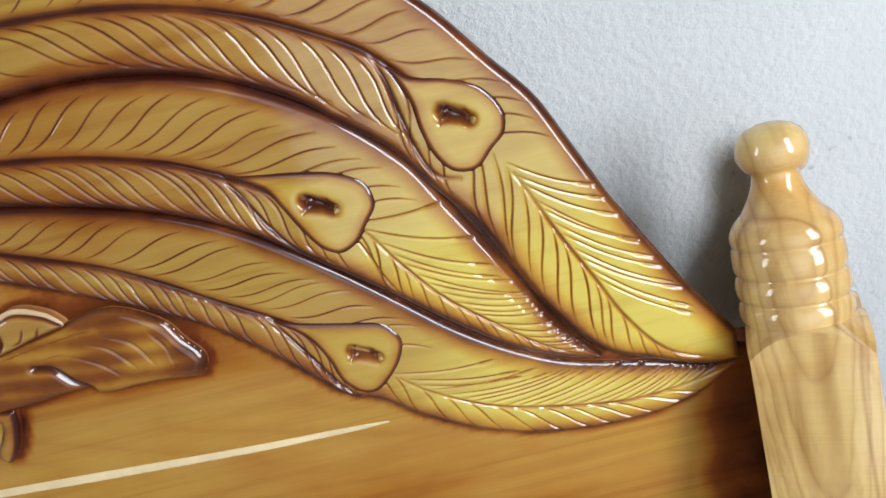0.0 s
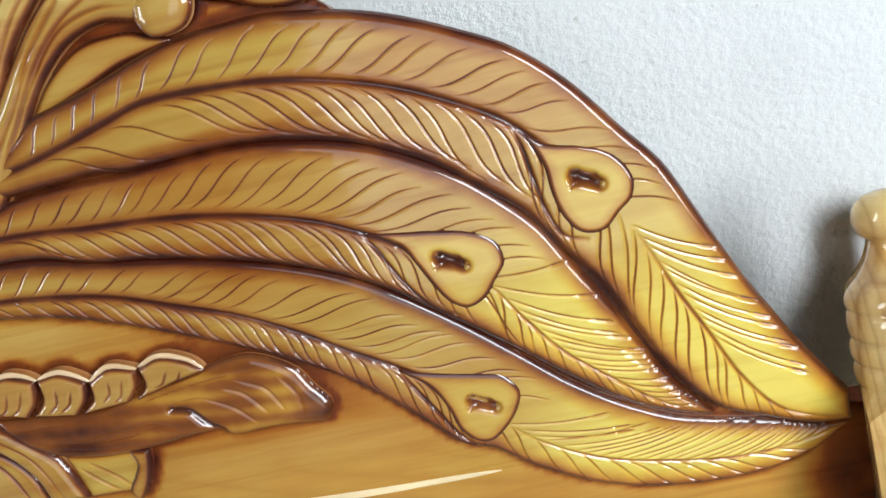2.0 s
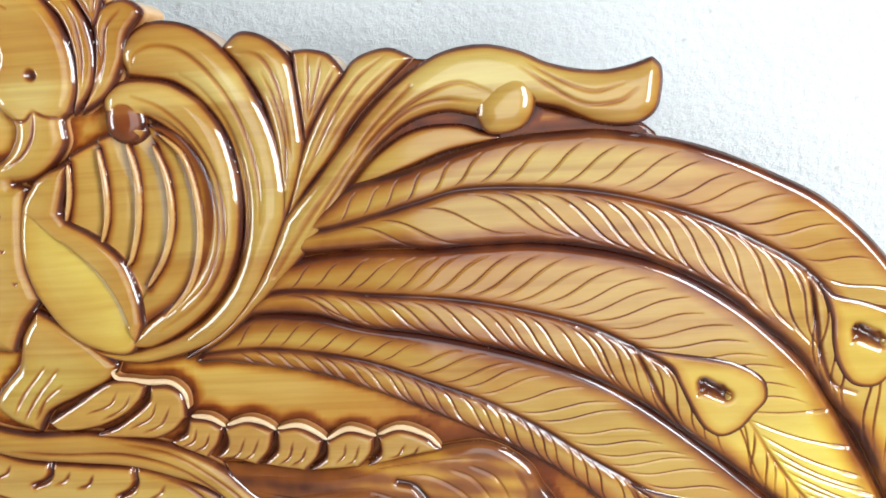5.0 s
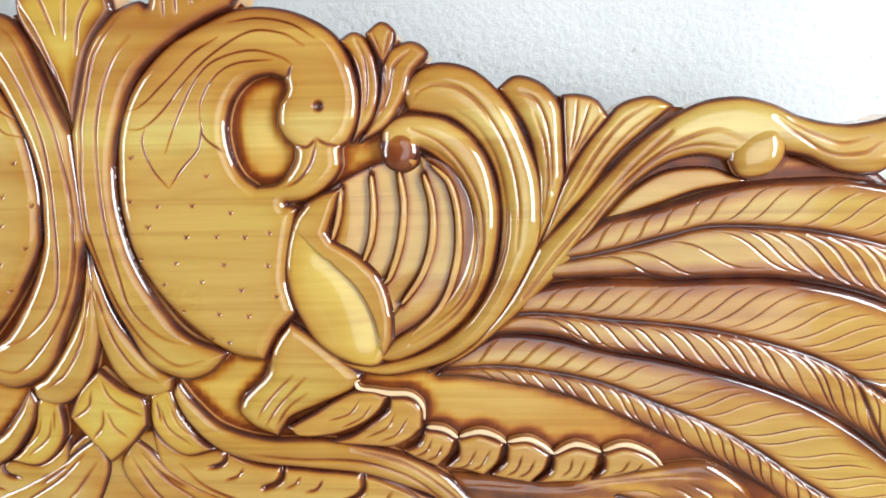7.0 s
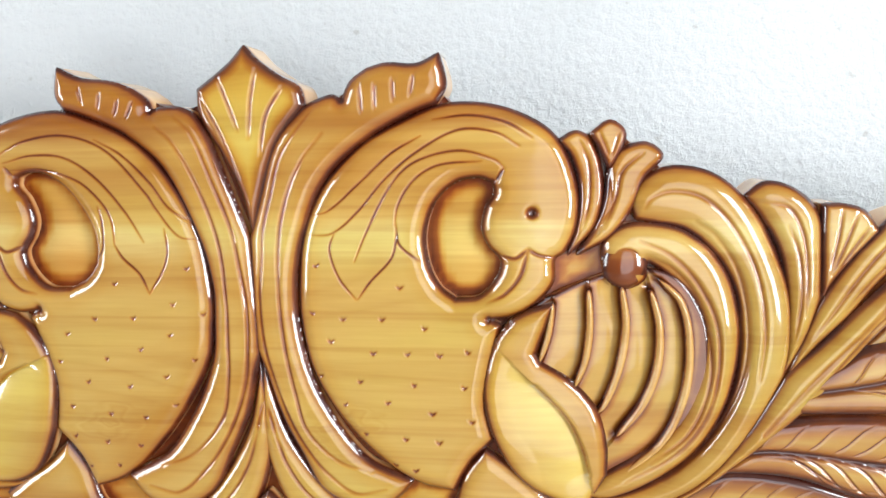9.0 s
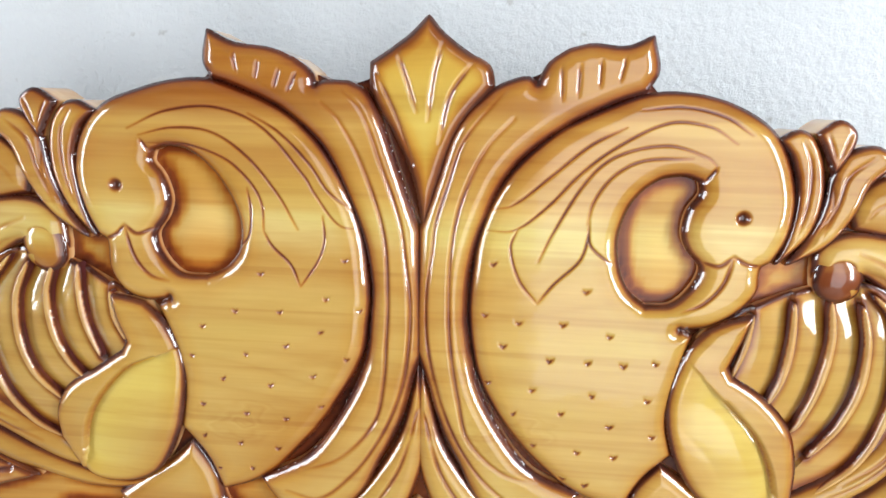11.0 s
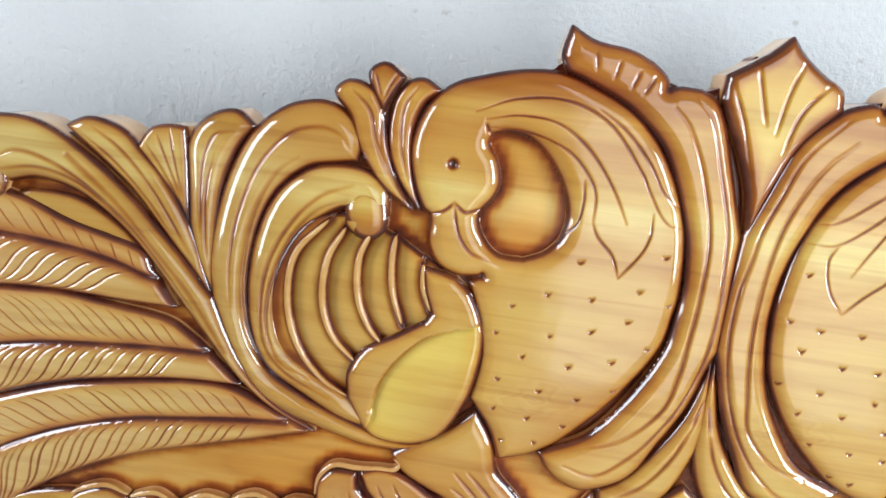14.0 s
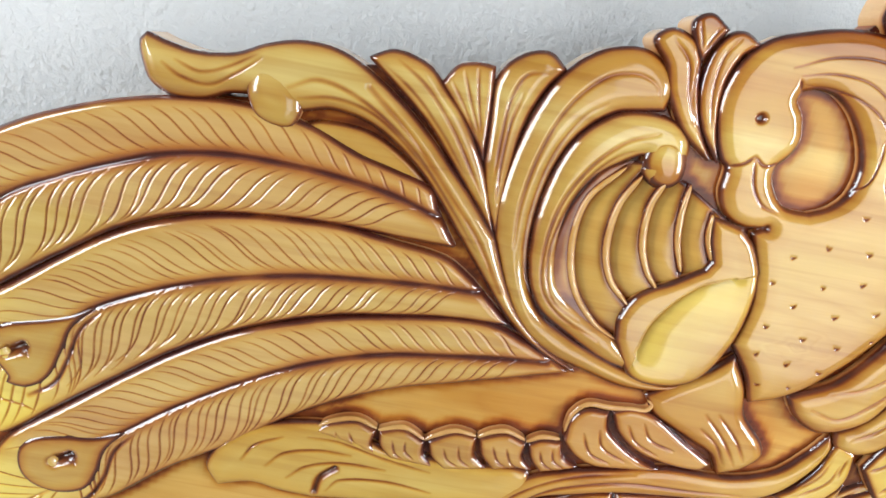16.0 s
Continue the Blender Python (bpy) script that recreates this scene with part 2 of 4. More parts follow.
def solid(name, boxes, material, kind="", label=""):
    """A mesh of boxes (x0, x1, y0, y1, z0, z1) that touch end to end."""
    bm = bmesh.new()
    for x0, x1, y0, y1, z0, z1 in boxes:
        bmesh.ops.create_cube(bm, size=1, matrix=Matrix.Translation(((x0 + x1) / 2, (y0 + y1) / 2, (z0 + z1) / 2)) @ Matrix.Diagonal((x1 - x0, y1 - y0, z1 - z0, 1)))
    me = bpy.data.meshes.new(name)
    bm.to_mesh(me)
    bm.free()
    me.materials.append(material)
    return tagged(new(name, me), label, "", "", kind)


# ---- the room ----
WALL_Y = 0.125
solid("ground", [(-60, 60, -60, 60, -0.3, -0.12)], GROUND, "structure", "pale dry earth ground outside the room")
solid("floor", [(-2.5, 1.81, -2.4, WALL_Y + 0.2, -0.12, 0)], CONCRETE, "structure", "grey cement floor of the workshop room")
solid("ceiling", [(-2.5, 1.81, -2.4, WALL_Y + 0.2, 2.9, 3.05)], CEILING, "structure", "bare cement ceiling slab")
solid("wall_north", [(-2.5, 1.81, WALL_Y, WALL_Y + 0.2, 0, 2.9)], PLASTER, "structure", "rough white limewashed plaster wall")
solid("wall_east", [(1.61, 1.81, -2.2, -1.6, 0, 2.9), (1.61, 1.81, -0.5, WALL_Y, 0, 2.9), (1.61, 1.81, -1.6, -0.5, 0, 0.7), (1.61, 1.81, -1.6, -0.5, 2.0, 2.9)], CEMENT,
      "structure", "bare cement wall with a window opening")
solid("wall_west", [(-2.5, -2.3, -2.2, -1.7, 0, 2.9), (-2.5, -2.3, -0.4, WALL_Y, 0, 2.9), (-2.5, -2.3, -1.7, -0.4, 0, 0.5), (-2.5, -2.3, -1.7, -0.4, 2.4, 2.9)], CEMENT,
      "structure", "bare cement wall with a window opening")
solid("wall_south", [(-2.5, 0.1, -2.4, -2.2, 0, 2.9), (1.6, 1.81, -2.4, -2.2, 0, 2.9), (0.1, 1.6, -2.4, -2.2, 2.4, 2.9)], CEMENT, "structure", "bare cement wall with a wide open doorway")

# ---- carving kit: closed outlines turned into rounded relief, with engraved lines ----
MM = 0.001


def knots(text):
    """Control points in millimetres (x, z); a star marks a sharp corner."""
    pts, sharp = [], []
    for word in text.split():
        sharp.append(word.endswith("*"))
        a, b = word.rstrip("*").split(",")
        pts.append((float(a), float(b)))
    return np.array(pts) * MM, sharp


def spline(pts, sharp, closed, step=0.0012):
    """A smooth curve through the control points, broken at the sharp ones."""
    n, out = len(pts), []
    last = n if closed else n - 1
    for i in range(last):
        p1, p2 = pts[i], pts[(i + 1) % n]
        has0 = closed or i > 0
        has3 = closed or i < n - 2
        p0 = p1 if sharp[i] or not has0 else pts[i - 1]
        p3 = p2 if sharp[(i + 1) % n] or not has3 else pts[(i + 2) % n]
        span = max(np.linalg.norm(p2 - p1), 1e-6)
        m1 = (p2 - p0) / max(np.linalg.norm(p2 - p1) + np.linalg.norm(p1 - p0), 1e-6) * span
        m2 = (p3 - p1) / max(np.linalg.norm(p3 - p2) + np.linalg.norm(p2 - p1), 1e-6) * span
        k = max(2, int(span / step))
        s = np.arange(k)[:, None] / k
        out.append((2 * s**3 - 3 * s**2 + 1) * p1 + (s**3 - 2 * s**2 + s) * m1 + (3 * s**2 - 2 * s**3) * p2 + (s**3 - s**2) * m2)
    if not closed:
        out.append(pts[-1:])
    return np.concatenate(out)


SIDE = [1]


def warp_left(p):
    """The carver's second half is not an exact mirror: a smooth drift through the matching marks."""
    if "drift" not in SOLVED:
        c = DRIFT[:, :2]
        phi = np.exp(-((c[:, None] - c[None]) ** 2).sum(-1) / (2 * 0.045**2))
        flat = np.c_[np.ones(len(c)), c]
        n = len(c)
        a = np.block([[phi + 0.1 * np.eye(n), flat], [flat.T, np.zeros((3, 3))]])
        SOLVED["drift"] = np.linalg.solve(a, np.r_[DRIFT[:, 2:], np.zeros((3, 2))])
    w, c = SOLVED["drift"], DRIFT[:, :2]
    phi = np.exp(-((p[:, None] - c[None]) ** 2).sum(-1) / (2 * 0.045**2))
    return p * np.array([-1.0, 1.0]) + phi @ w[:-3] + np.c_[np.ones(len(p)), p] @ w[-3:]


SOLVED = {}


def curve(text, closed=False, step=0.0012):
    if not isinstance(text, str):
        return text
    pts, sharp = knots(text)
    if SIDE[0] < 0:
        pts = warp_left(pts)
    return spline(pts, sharp, closed, step)


def near_some(q, a, b):
    ab = b - a
    ll = np.maximum((ab**2).sum(1), 1e-16)
    s = np.clip(((q[:, None, 0] - a[:, 0]) * ab[:, 0] + (q[:, None, 1] - a[:, 1]) * ab[:, 1]) / ll, 0, 1)
    d = (q[:, None, 0] - a[:, 0] - s * ab[:, 0]) ** 2 + (q[:, None, 1] - a[:, 1] - s * ab[:, 1]) ** 2
    j = d.argmin(1)
    r = np.arange(len(q))
    near = a[j] + s[r, j][:, None] * ab[j]
    return d[r, j], near, ab[j, 0] * (q[:, 1] - near[:, 1]) - ab[j, 1] * (q[:, 0] - near[:, 0])


def near_on(p, a, b, limit=0.02, tile=0.012):
    """Squared distance from points p to segments a-b and the nearest place, tile by tile, as far as a limit."""
    best, spot, hand = np.full(len(p), limit**2), p.copy(), np.ones(len(p))
    key = np.floor(p / tile).astype(np.int64)
    code = key[:, 0] * 100003 + key[:, 1]
    order = np.argsort(code, kind="stable")
    cuts = np.flatnonzero(np.diff(code[order])) + 1
    lo, hi = np.minimum(a, b), np.maximum(a, b)
    for k in np.split(order, cuts):
        q = p[k]
        l, h = q.min(0) - limit, q.max(0) + limit
        m = (hi[:, 0] > l[0]) & (lo[:, 0] < h[0]) & (hi[:, 1] > l[1]) & (lo[:, 1] < h[1])
        if m.any():
            best[k], spot[k], hand[k] = near_some(q, a[m], b[m])
    return np.minimum(best, limit**2), spot, hand


def inside(xs, zs, loops):
    """Which nodes of a grid lie within the loops, row by row."""
    a = np.concatenate(loops)
    b = np.concatenate([np.roll(l, -1, 0) for l in loops])
    out = np.zeros((len(zs), len(xs)), bool)
    for r, z in enumerate(zs):
        m = (a[:, 1] > z) != (b[:, 1] > z)
        if m.any():
            aa, bb = a[m], b[m]
            cut = np.sort(aa[:, 0] + (z - aa[:, 1]) / (bb[:, 1] - aa[:, 1]) * (bb[:, 0] - aa[:, 0]))
            out[r] = np.searchsorted(cut, xs) % 2 == 1
    return out.ravel()


def link(name, verts, faces, material, parent=None, label="", smooth=True, attrs=()):
    me = bpy.data.meshes.new(name)
    me.vertices.add(len(verts))
    me.vertices.foreach_set("co", np.asarray(verts, np.float32).ravel())
    faces = np.asarray(faces, np.int32)
    me.loops.add(faces.size)
    me.loops.foreach_set("vertex_index", faces.ravel())
    me.polygons.add(len(faces))
    me.polygons.foreach_set("loop_start", np.arange(0, faces.size, faces.shape[1], dtype=np.int32))
    me.update(calc_edges=True)
    for key, values in attrs:
        me.attributes.new(key, "FLOAT", "POINT").data.foreach_set("value", np.asarray(values, np.float32))
    if smooth:
        me.shade_smooth()
    me.materials.append(material)
    ob = new(name, me)
    if parent:
        ob.parent = parent
    if label:
        ob["label"] = label
    return ob


EDGES = []


def grown(loop, mm):
    """The loop pushed outwards by so many millimetres."""
    nxt, prv = np.roll(loop, -1, 0), np.roll(loop, 1, 0)
    area = (loop[:, 0] * nxt[:, 1] - nxt[:, 0] * loop[:, 1]).sum()
    t = nxt - prv
    n = np.stack([t[:, 1], -t[:, 0]], 1) / np.maximum(np.hypot(*t.T), 1e-9)[:, None]
    return loop + n * (mm * MM * np.sign(area))


def carve(name, outline, parent, material, top=0.0, rim=6.0, drop=5.0, back=-16.0, grooves=(), dents=(), res=0.9,
          stain=7.0, dish=0.0, shape=None, holes=(), label="", edge=1.0, side=0.14, tint=0.0, wash=None, bare=0.0, grow=1.2, soft=0.5):
    """A carved piece: the outline filled with a fine grid, its rim rounded over `rim` mm by `drop` mm, engraved lines cut in, its sides
    taken back to `back` mm. Attributes: stain (sprayed dark edges) and raw (unstained wood on the sawn sides)."""
    loops = [grown(curve(outline, True), grow)] + [grown(curve(h, True), -grow) for h in holes]
    EDGES.extend(loops)
    a = np.concatenate(loops)
    b = np.concatenate([np.roll(l, -1, 0) for l in loops])
    g = res * MM
    lo, hi = a.min(0) - 1.5 * g, a.max(0) + 2.5 * g
    nx, nz = int((hi[0] - lo[0]) / g) + 1, int((hi[1] - lo[1]) / g) + 1
    xs, zs = lo[0] + g * np.arange(nx), lo[1] + g * np.arange(nz)
    gx, gz = np.meshgrid(xs, zs)
    p = np.stack([gx.ravel(), gz.ravel()], 1)
    isin = inside(xs, zs, loops)
    d2, spot, _ = near_on(p, a, b)
    d = np.sqrt(d2)
    # a corner that lies just inside is pulled onto the outline too, so that the rim runs clean
    close = isin & (d < 0.3 * g)
    grid = isin.reshape(nz, nx)
    cell = grid[:-1, :-1] | grid[1:, :-1] | grid[:-1, 1:] | grid[1:, 1:]
    ids = np.arange(nx * nz).reshape(nz, nx)
    quads = np.stack([ids[:-1, :-1][cell], ids[:-1, 1:][cell], ids[1:, 1:][cell], ids[1:, :-1][cell]], 1)
    snap = ~isin | close
    p[snap] = spot[snap]
    d[snap] = 0
    used = np.unique(quads)
    remap = np.full(nx * nz, -1)
    remap[used] = np.arange(len(used))
    quads, p, d = remap[quads], p[used], d[used]
    s = np.clip(d / (rim * MM), 0, 1)
    h = top - drop * (0.2 * (1 - np.sqrt(1 - (1 - s) ** 2)) + 0.8 * (1 - s) ** 2)
    if dish:
        h = h - dish * np.clip((d / MM - rim) / 12, 0, 1) ** 2
    if shape:
        h = h + shape(p / MM, d / MM)
    dark = np.maximum(edge * np.clip(1.45 - d / (0.38 * stain * MM), 0, 1), np.maximum(soft * np.clip(1 - d / (1.55 * stain * MM), 0, 1) ** 1.8, 0.16 * np.clip(1 - d / 0.0185, 0, 1))) if stain else np.zeros(len(p))
    if wash:
        dark = np.maximum(dark, wash(p))
    for text, wide, deep, ink, *lean in grooves:
        line = curve(text)
        m = 4.5 * wide * MM
        box = (p[:, 0] > line[:, 0].min() - m) & (p[:, 0] < line[:, 0].max() + m) & (p[:, 1] > line[:, 1].min() - m) & (p[:, 1] < line[:, 1].max() + m)
        k = np.flatnonzero(box)
        if not len(k):
            continue
        d2, foot, hand = near_on(p[k], line[:-1], line[1:], m)
        dd = np.sqrt(d2) / MM
        cut = np.exp(-((dd / (0.55 * min(wide, 2.0) if lean else wide)) ** 2))
        # the gouge enters and leaves the wood gradually
        ends = np.minimum(np.hypot(*(foot - line[0]).T), np.hypot(*(foot - line[-1]).T)) / (0.22 * max(np.hypot(*np.diff(line, axis=0).T).sum(), 1e-6))
        taper = (0.35 + 0.65 * np.clip(ends, 0, 1)) if wide < 2 else 1.0
        if lean:
            # a leaning cut: steep on one flank, a long slope on the other
            cut = np.where(hand * lean[0] > 0, np.clip(1 - dd / (2.7 * wide), 0, 1) if wide < 2 else np.exp(-dd / (1.7 * wide)) * np.clip(4.5 - dd / wide, 0, 1), cut)
        h[k] -= deep * cut * taper
        dark[k] = np.maximum(dark[k], ink * taper * np.exp(-((dd / ((1.0 if lean else 1.25) * wide)) ** 2)))
    for x, z, r, deep, ink in dents:
        c = np.array([[x, z]]) * MM
        c = warp_left(c)[0] if SIDE[0] < 0 else c[0]
        dd = np.hypot(p[:, 0] - c[0], p[:, 1] - c[1]) / MM
        h -= deep * np.exp(-((dd / r) ** 4))
        dark = np.maximum(dark, ink * np.exp(-((dd / (1.15 * r)) ** 4)))
    top_v = np.stack([p[:, 0], -h * MM, p[:, 1]], 1)
    # the sides
    ring = np.concatenate([quads[:, [0, 1]], quads[:, [1, 2]], quads[:, [2, 3]], quads[:, [3, 0]]])
    key = np.sort(ring, 1)
    code = key[:, 0].astype(np.int64) * len(p) + key[:, 1]
    _, first, count = np.unique(code, return_index=True, return_counts=True)
    ring = ring[first[count == 1]]
    rv = np.unique(ring)
    pos = np.full(len(p), -1)
    pos[rv] = np.arange(len(rv))
    n0, nr = len(p), len(rv)
    depth = [None, 2.5, 6.0, None]
    levels, dark_s, raw_s = [], [], []
    for i, dz in enumerate(depth):
        hh = h[rv] if i == 0 else (np.full(nr, back) if i == 3 else np.maximum(h[rv] - dz, back))
        levels.append(np.stack([p[rv, 0], -hh * MM, p[rv, 1]], 1))
        dark_s.append(np.full(nr, (edge, side + 0.15, side, side)[i]))
        raw_s.append(np.full(nr, (0.0, 0.7, 1.0, 1.0)[i]))
    faces = [quads]
    for i in range(3):
        lo_r, hi_r = n0 + i * nr + pos[ring], n0 + (i + 1) * nr + pos[ring]
        faces.append(np.stack([lo_r[:, 1], lo_r[:, 0], hi_r[:, 0], hi_r[:, 1]], 1))
    faces = np.concatenate(faces)
    verts = np.concatenate([top_v, *levels])
    return link(name, verts, faces, material, parent, label,
                attrs=(("stain", np.concatenate([dark, *dark_s])), ("raw", np.concatenate([np.full(n0, bare), *raw_s])), ("tint", np.concatenate([tint(p) if callable(tint) else np.full(n0, tint), np.zeros(4 * nr)]))))


def along(line, s):
    """Points at the shares s of a curve's length."""
    t = np.r_[0, np.cumsum(np.hypot(*np.diff(line, axis=0).T))]
    s = np.clip(s, 0, 1) * t[-1]
    return np.stack([np.interp(s, t, line[:, 0]), np.interp(s, t, line[:, 1])], 1)


def cast(o, v, rim_line):
    """Where a ray from o along v first meets a line, as a length."""
    a, b = rim_line[:-1], rim_line[1:]
    ab, oa = b - a, a - o
    den = v[0] * ab[:, 1] - v[1] * ab[:, 0]
    den = np.where(np.abs(den) < 1e-12, 1e-12, den)
    far = (oa[:, 0] * ab[:, 1] - oa[:, 1] * ab[:, 0]) / den
    u = (oa[:, 0] * v[1] - oa[:, 1] * v[0]) / den
    ok = (u >= 0) & (u <= 1) & (far > 0.002)
    return far[ok].min() if ok.any() else 0.0


def turned_by(v, a):
    return np.array([v[0] * math.cos(a) - v[1] * math.sin(a), v[0] * math.sin(a) + v[1] * math.cos(a)])


def barbs(spine, rim_line, s0, s1, count, sway, aim, start, reach, wide, deep, ink, hand, lean=1):
    """Engraved barbs between a spine and a rim, at an angle in degrees that changes from the first barb to the last. A positive sway
    bends them into a long S, flat at both ends; a negative one lets them leave along the spine and turn outwards."""
    out = []
    for i in range(count):
        s = s0 + (s1 - s0) * (i + random.uniform(-0.16, 0.16)) / count
        if s > 0.985:
            continue
        o, ahead = along(spine, np.array([s, min(s + 0.012, 1.0)]))
        t = (ahead - o) / max(np.hypot(*(ahead - o)), 1e-9)
        v = turned_by(t, hand * radians((aim[0] + (aim[1] - aim[0]) * i / count) * random.uniform(0.94, 1.06)))
        far = min(cast(o, v, rim_line), 0.085)
        if far < 0.004:
            continue
        u = np.linspace(start * random.uniform(0.6, 1.3), reach * random.uniform(0.93, 1.03), 12)[:, None]
        side = turned_by(v, -hand * math.pi / 2)
        w = (u - u[0]) / (u[-1] - u[0])
        if sway >= 0:
            bow = sway * np.sin(2 * math.pi * w) * 0.5
        else:
            bow = -sway * np.sin(math.pi * w)
        out.append((o + v * far * u + side * far * bow, wide, deep * random.uniform(0.7, 1.15), ink * random.uniform(0.75, 1.1), lean))
    return out


def band(text, w0, w1, w2, n=60):
    """The outline of a ribbon along a curve, with three half-widths in mm, as points."""
    c = curve(text)
    line = along(c, np.linspace(0, 1, n))
    t = np.gradient(line, axis=0)
    t /= np.maximum(np.hypot(*t.T), 1e-9)[:, None]
    nn = np.stack([-t[:, 1], t[:, 0]], 1)
    s = np.linspace(0, 1, n)
    w = np.interp(s, [0, 0.5, 1], [w0, w1, w2]) * MM
    w *= np.sqrt(np.clip(1 - (2 * s - 1) ** 8, 0.02, 1))
    return np.concatenate([line + nn * w[:, None], (line - nn * w[:, None])[::-1]])

# ---- the carved headboard ----
BIRD_DRIFT = [(0.001, 1.0221, 0.0038, -0.0038), (0.0022, 1.1013, 0.0018, -0.0014), (0.0199, 1.1576, -0.0078, 0.0183), (0.0398, 1.1027, 0.0052, -0.0034), (0.0437, 1.0013, 0.0091, 0.0163), (0.0553, 1.1354, -0.0034, 0.0119), (0.07, 1.1903, 0.0059, -0.0068), (0.0761, 1.0594, 0.0023, 0.0015), (0.0814, 1.1612, -0.0029, 0.0111), (0.0868, 1.2102, 0.0151, -0.0103), (0.0998, 0.9281, 0.0041, -0.0053), (0.1001, 1.2128, 0.005, -0.0025), (0.1105, 1.1771, 0.0048, 0.0067), (0.1147, 0.8778, 0.004, -0.009), (0.1212, 0.8793, 0.0092, -0.0134), (0.122, 1.1031, 0.011, -0.0002), (0.1293, 1.1235, 0.0004, 0.0116), (0.1313, 1.0669, 0.0099, 0.0067), (0.132, 1.1876, 0.0047, 0.0032), (0.1343, 1.2177, 0.0027, 0.0004), (0.1382, 0.9224, 0.0047, -0.0063), (0.1417, 1.0576, 0.002, 0.0028)]
WING_DRIFT = [(0.143, 1.1366, -0.0076, 0.0086), (0.1608, 1.1048, -0.0017, 0.0158), (0.1618, 0.9845, 0.0052, 0.0164), (0.1622, 1.1865, 0.0064, 0.0012), (0.1662, 0.9611, 0.0053, -0.0112), (0.1676, 1.137, -0.0031, 0.009), (0.1714, 1.0407, -0.0021, 0.0027), (0.1727, 1.0846, 0.0017, 0.0073), (0.1861, 1.1792, 0.0089, 0.0027), (0.1928, 1.1163, -0.0002, 0.0014), (0.1937, 1.0233, -0.0006, -0.0081), (0.2052, 1.1668, 0.0064, 0.0048), (0.2101, 1.1618, 0.004, 0.0109), (0.2141, 0.9078, 0.0044, -0.0054), (0.2217, 1.1256, -0.0018, 0.0082), (0.2386, 1.0947, 0.0068, -0.0025), (0.2393, 1.0893, 0.0029, 0.002), (0.2406, 1.1731, -0.0066, 0.0074), (0.2406, 1.1731, -0.0059, 0.0082), (0.2407, 0.939, -0.0084, 0.0074), (0.2535, 1.1264, -0.0046, 0.0046), (0.262, 0.8771, -0.0034, -0.0165)]
STEM_DRIFT = [(0.2668, 0.9109, -0.0036, 0.0014), (0.2748, 1.1502, 0.0033, 0.0105), (0.2839, 1.1445, -0.004, 0.0089), (0.2883, 0.8554, -0.0057, -0.011), (0.2925, 1.1442, -0.0061, 0.0071), (0.3254, 0.9483, -0.0027, -0.0045), (0.3257, 0.8518, -0.0044, -0.0149), (0.3292, 0.9671, -0.0039, -0.0104), (0.3409, 1.133, -0.0083, 0.0051), (0.3521, 1.0089, -0.0021, -0.005), (0.353, 0.974, 0.003, -0.0024), (0.3626, 0.8424, -0.0116, -0.0145), (0.3726, 1.0628, -0.0004, -0.0038), (0.3787, 1.0026, 0.0004, -0.0012), (0.3816, 1.1193, -0.0088, 0.0036), (0.4014, 0.8444, -0.0104, -0.0163), (0.4022, 1.0346, -0.0026, -0.0023), (0.4299, 1.1157, -0.0142, 0.0045), (0.4383, 0.7861, -0.018, -0.01), (0.451, 0.8337, -0.0156, -0.0142), (0.5229, 0.7868, -0.0165, -0.0169), (0.5238, 1.0817, -0.0176, -0.0017), (0.5866, 1.0573, -0.006, 0.0053), (0.6002, 1.0973, -0.0152, 0.0018)]
DRIFT = np.array((BIRD_DRIFT + WING_DRIFT + STEM_DRIFT))
headboard = tagged(new("carved_headboard"), "honey-lacquered carved wooden headboard with two birds against a wall", "headboard")


def crown_spray(q):
    """A redder spray towards the tips of the crown."""
    return 0.15 * np.clip((q[:, 1] - 1.165) / 0.045, 0, 1)


# engraved neck plumage of either bird, and the punched dots of the second
RIGHT_PLUMES = ("44,1116 58,1119 80,1137 102,1156 122,1167", "43,1103 60,1104 79,1119 97,1139 118,1156 146,1170 170,1168 185,1159", "62,1105 58,1093 64,1073 75,1059",
                "75,1085 83,1103 101,1135 117,1150 146,1157 169,1151 175,1146", "103,1109 106,1123 117,1139 133,1148 161,1150", "76,1059 85,1071 100,1087 104,1101 104,1111",
                "104,1107 106,1096 119,1085", "130,1177 154,1179 177,1174 193,1164")
LEFT_PLUMES = ("-183,1159 -158,1170 -126,1173 -97,1162 -70,1132 -64,1122 -49,1103 -35,1100", "-176,1155 -154,1160 -129,1158 -107,1144 -87,1120 -75,1099", "-174,1150 -147,1150 -121,1142 -106,1129 -98,1115 -97,1097",
               "-97,1097 -92,1088 -80,1076 -74,1062", "-107,1124 -105,1111 -107,1094 -116,1084", "-59,1108 -58,1093 -62,1080 -74,1062", "-105,1170 -86,1159 -67,1140 -55,1123 -39,1111")
LEFT_DOTS = [(-100, 1069), (-118, 1043), (-141, 1032), (-88, 1044), (-58, 1054), (-45, 1080), (-36, 1047), (-62, 1032), (-85, 1021), (-112, 1014), (-149, 1011), (-128, 996), (-96, 993), (-67, 1001), (-45, 1014),
             (-143, 977), (-113, 972), (-86, 970), (-62, 980), (-143, 954), (-118, 950), (-92, 948), (-110, 932), (-134, 930)]


def drawn(text):
    """An open curve at its own place, for either side."""
    return spline(*knots(text), False)


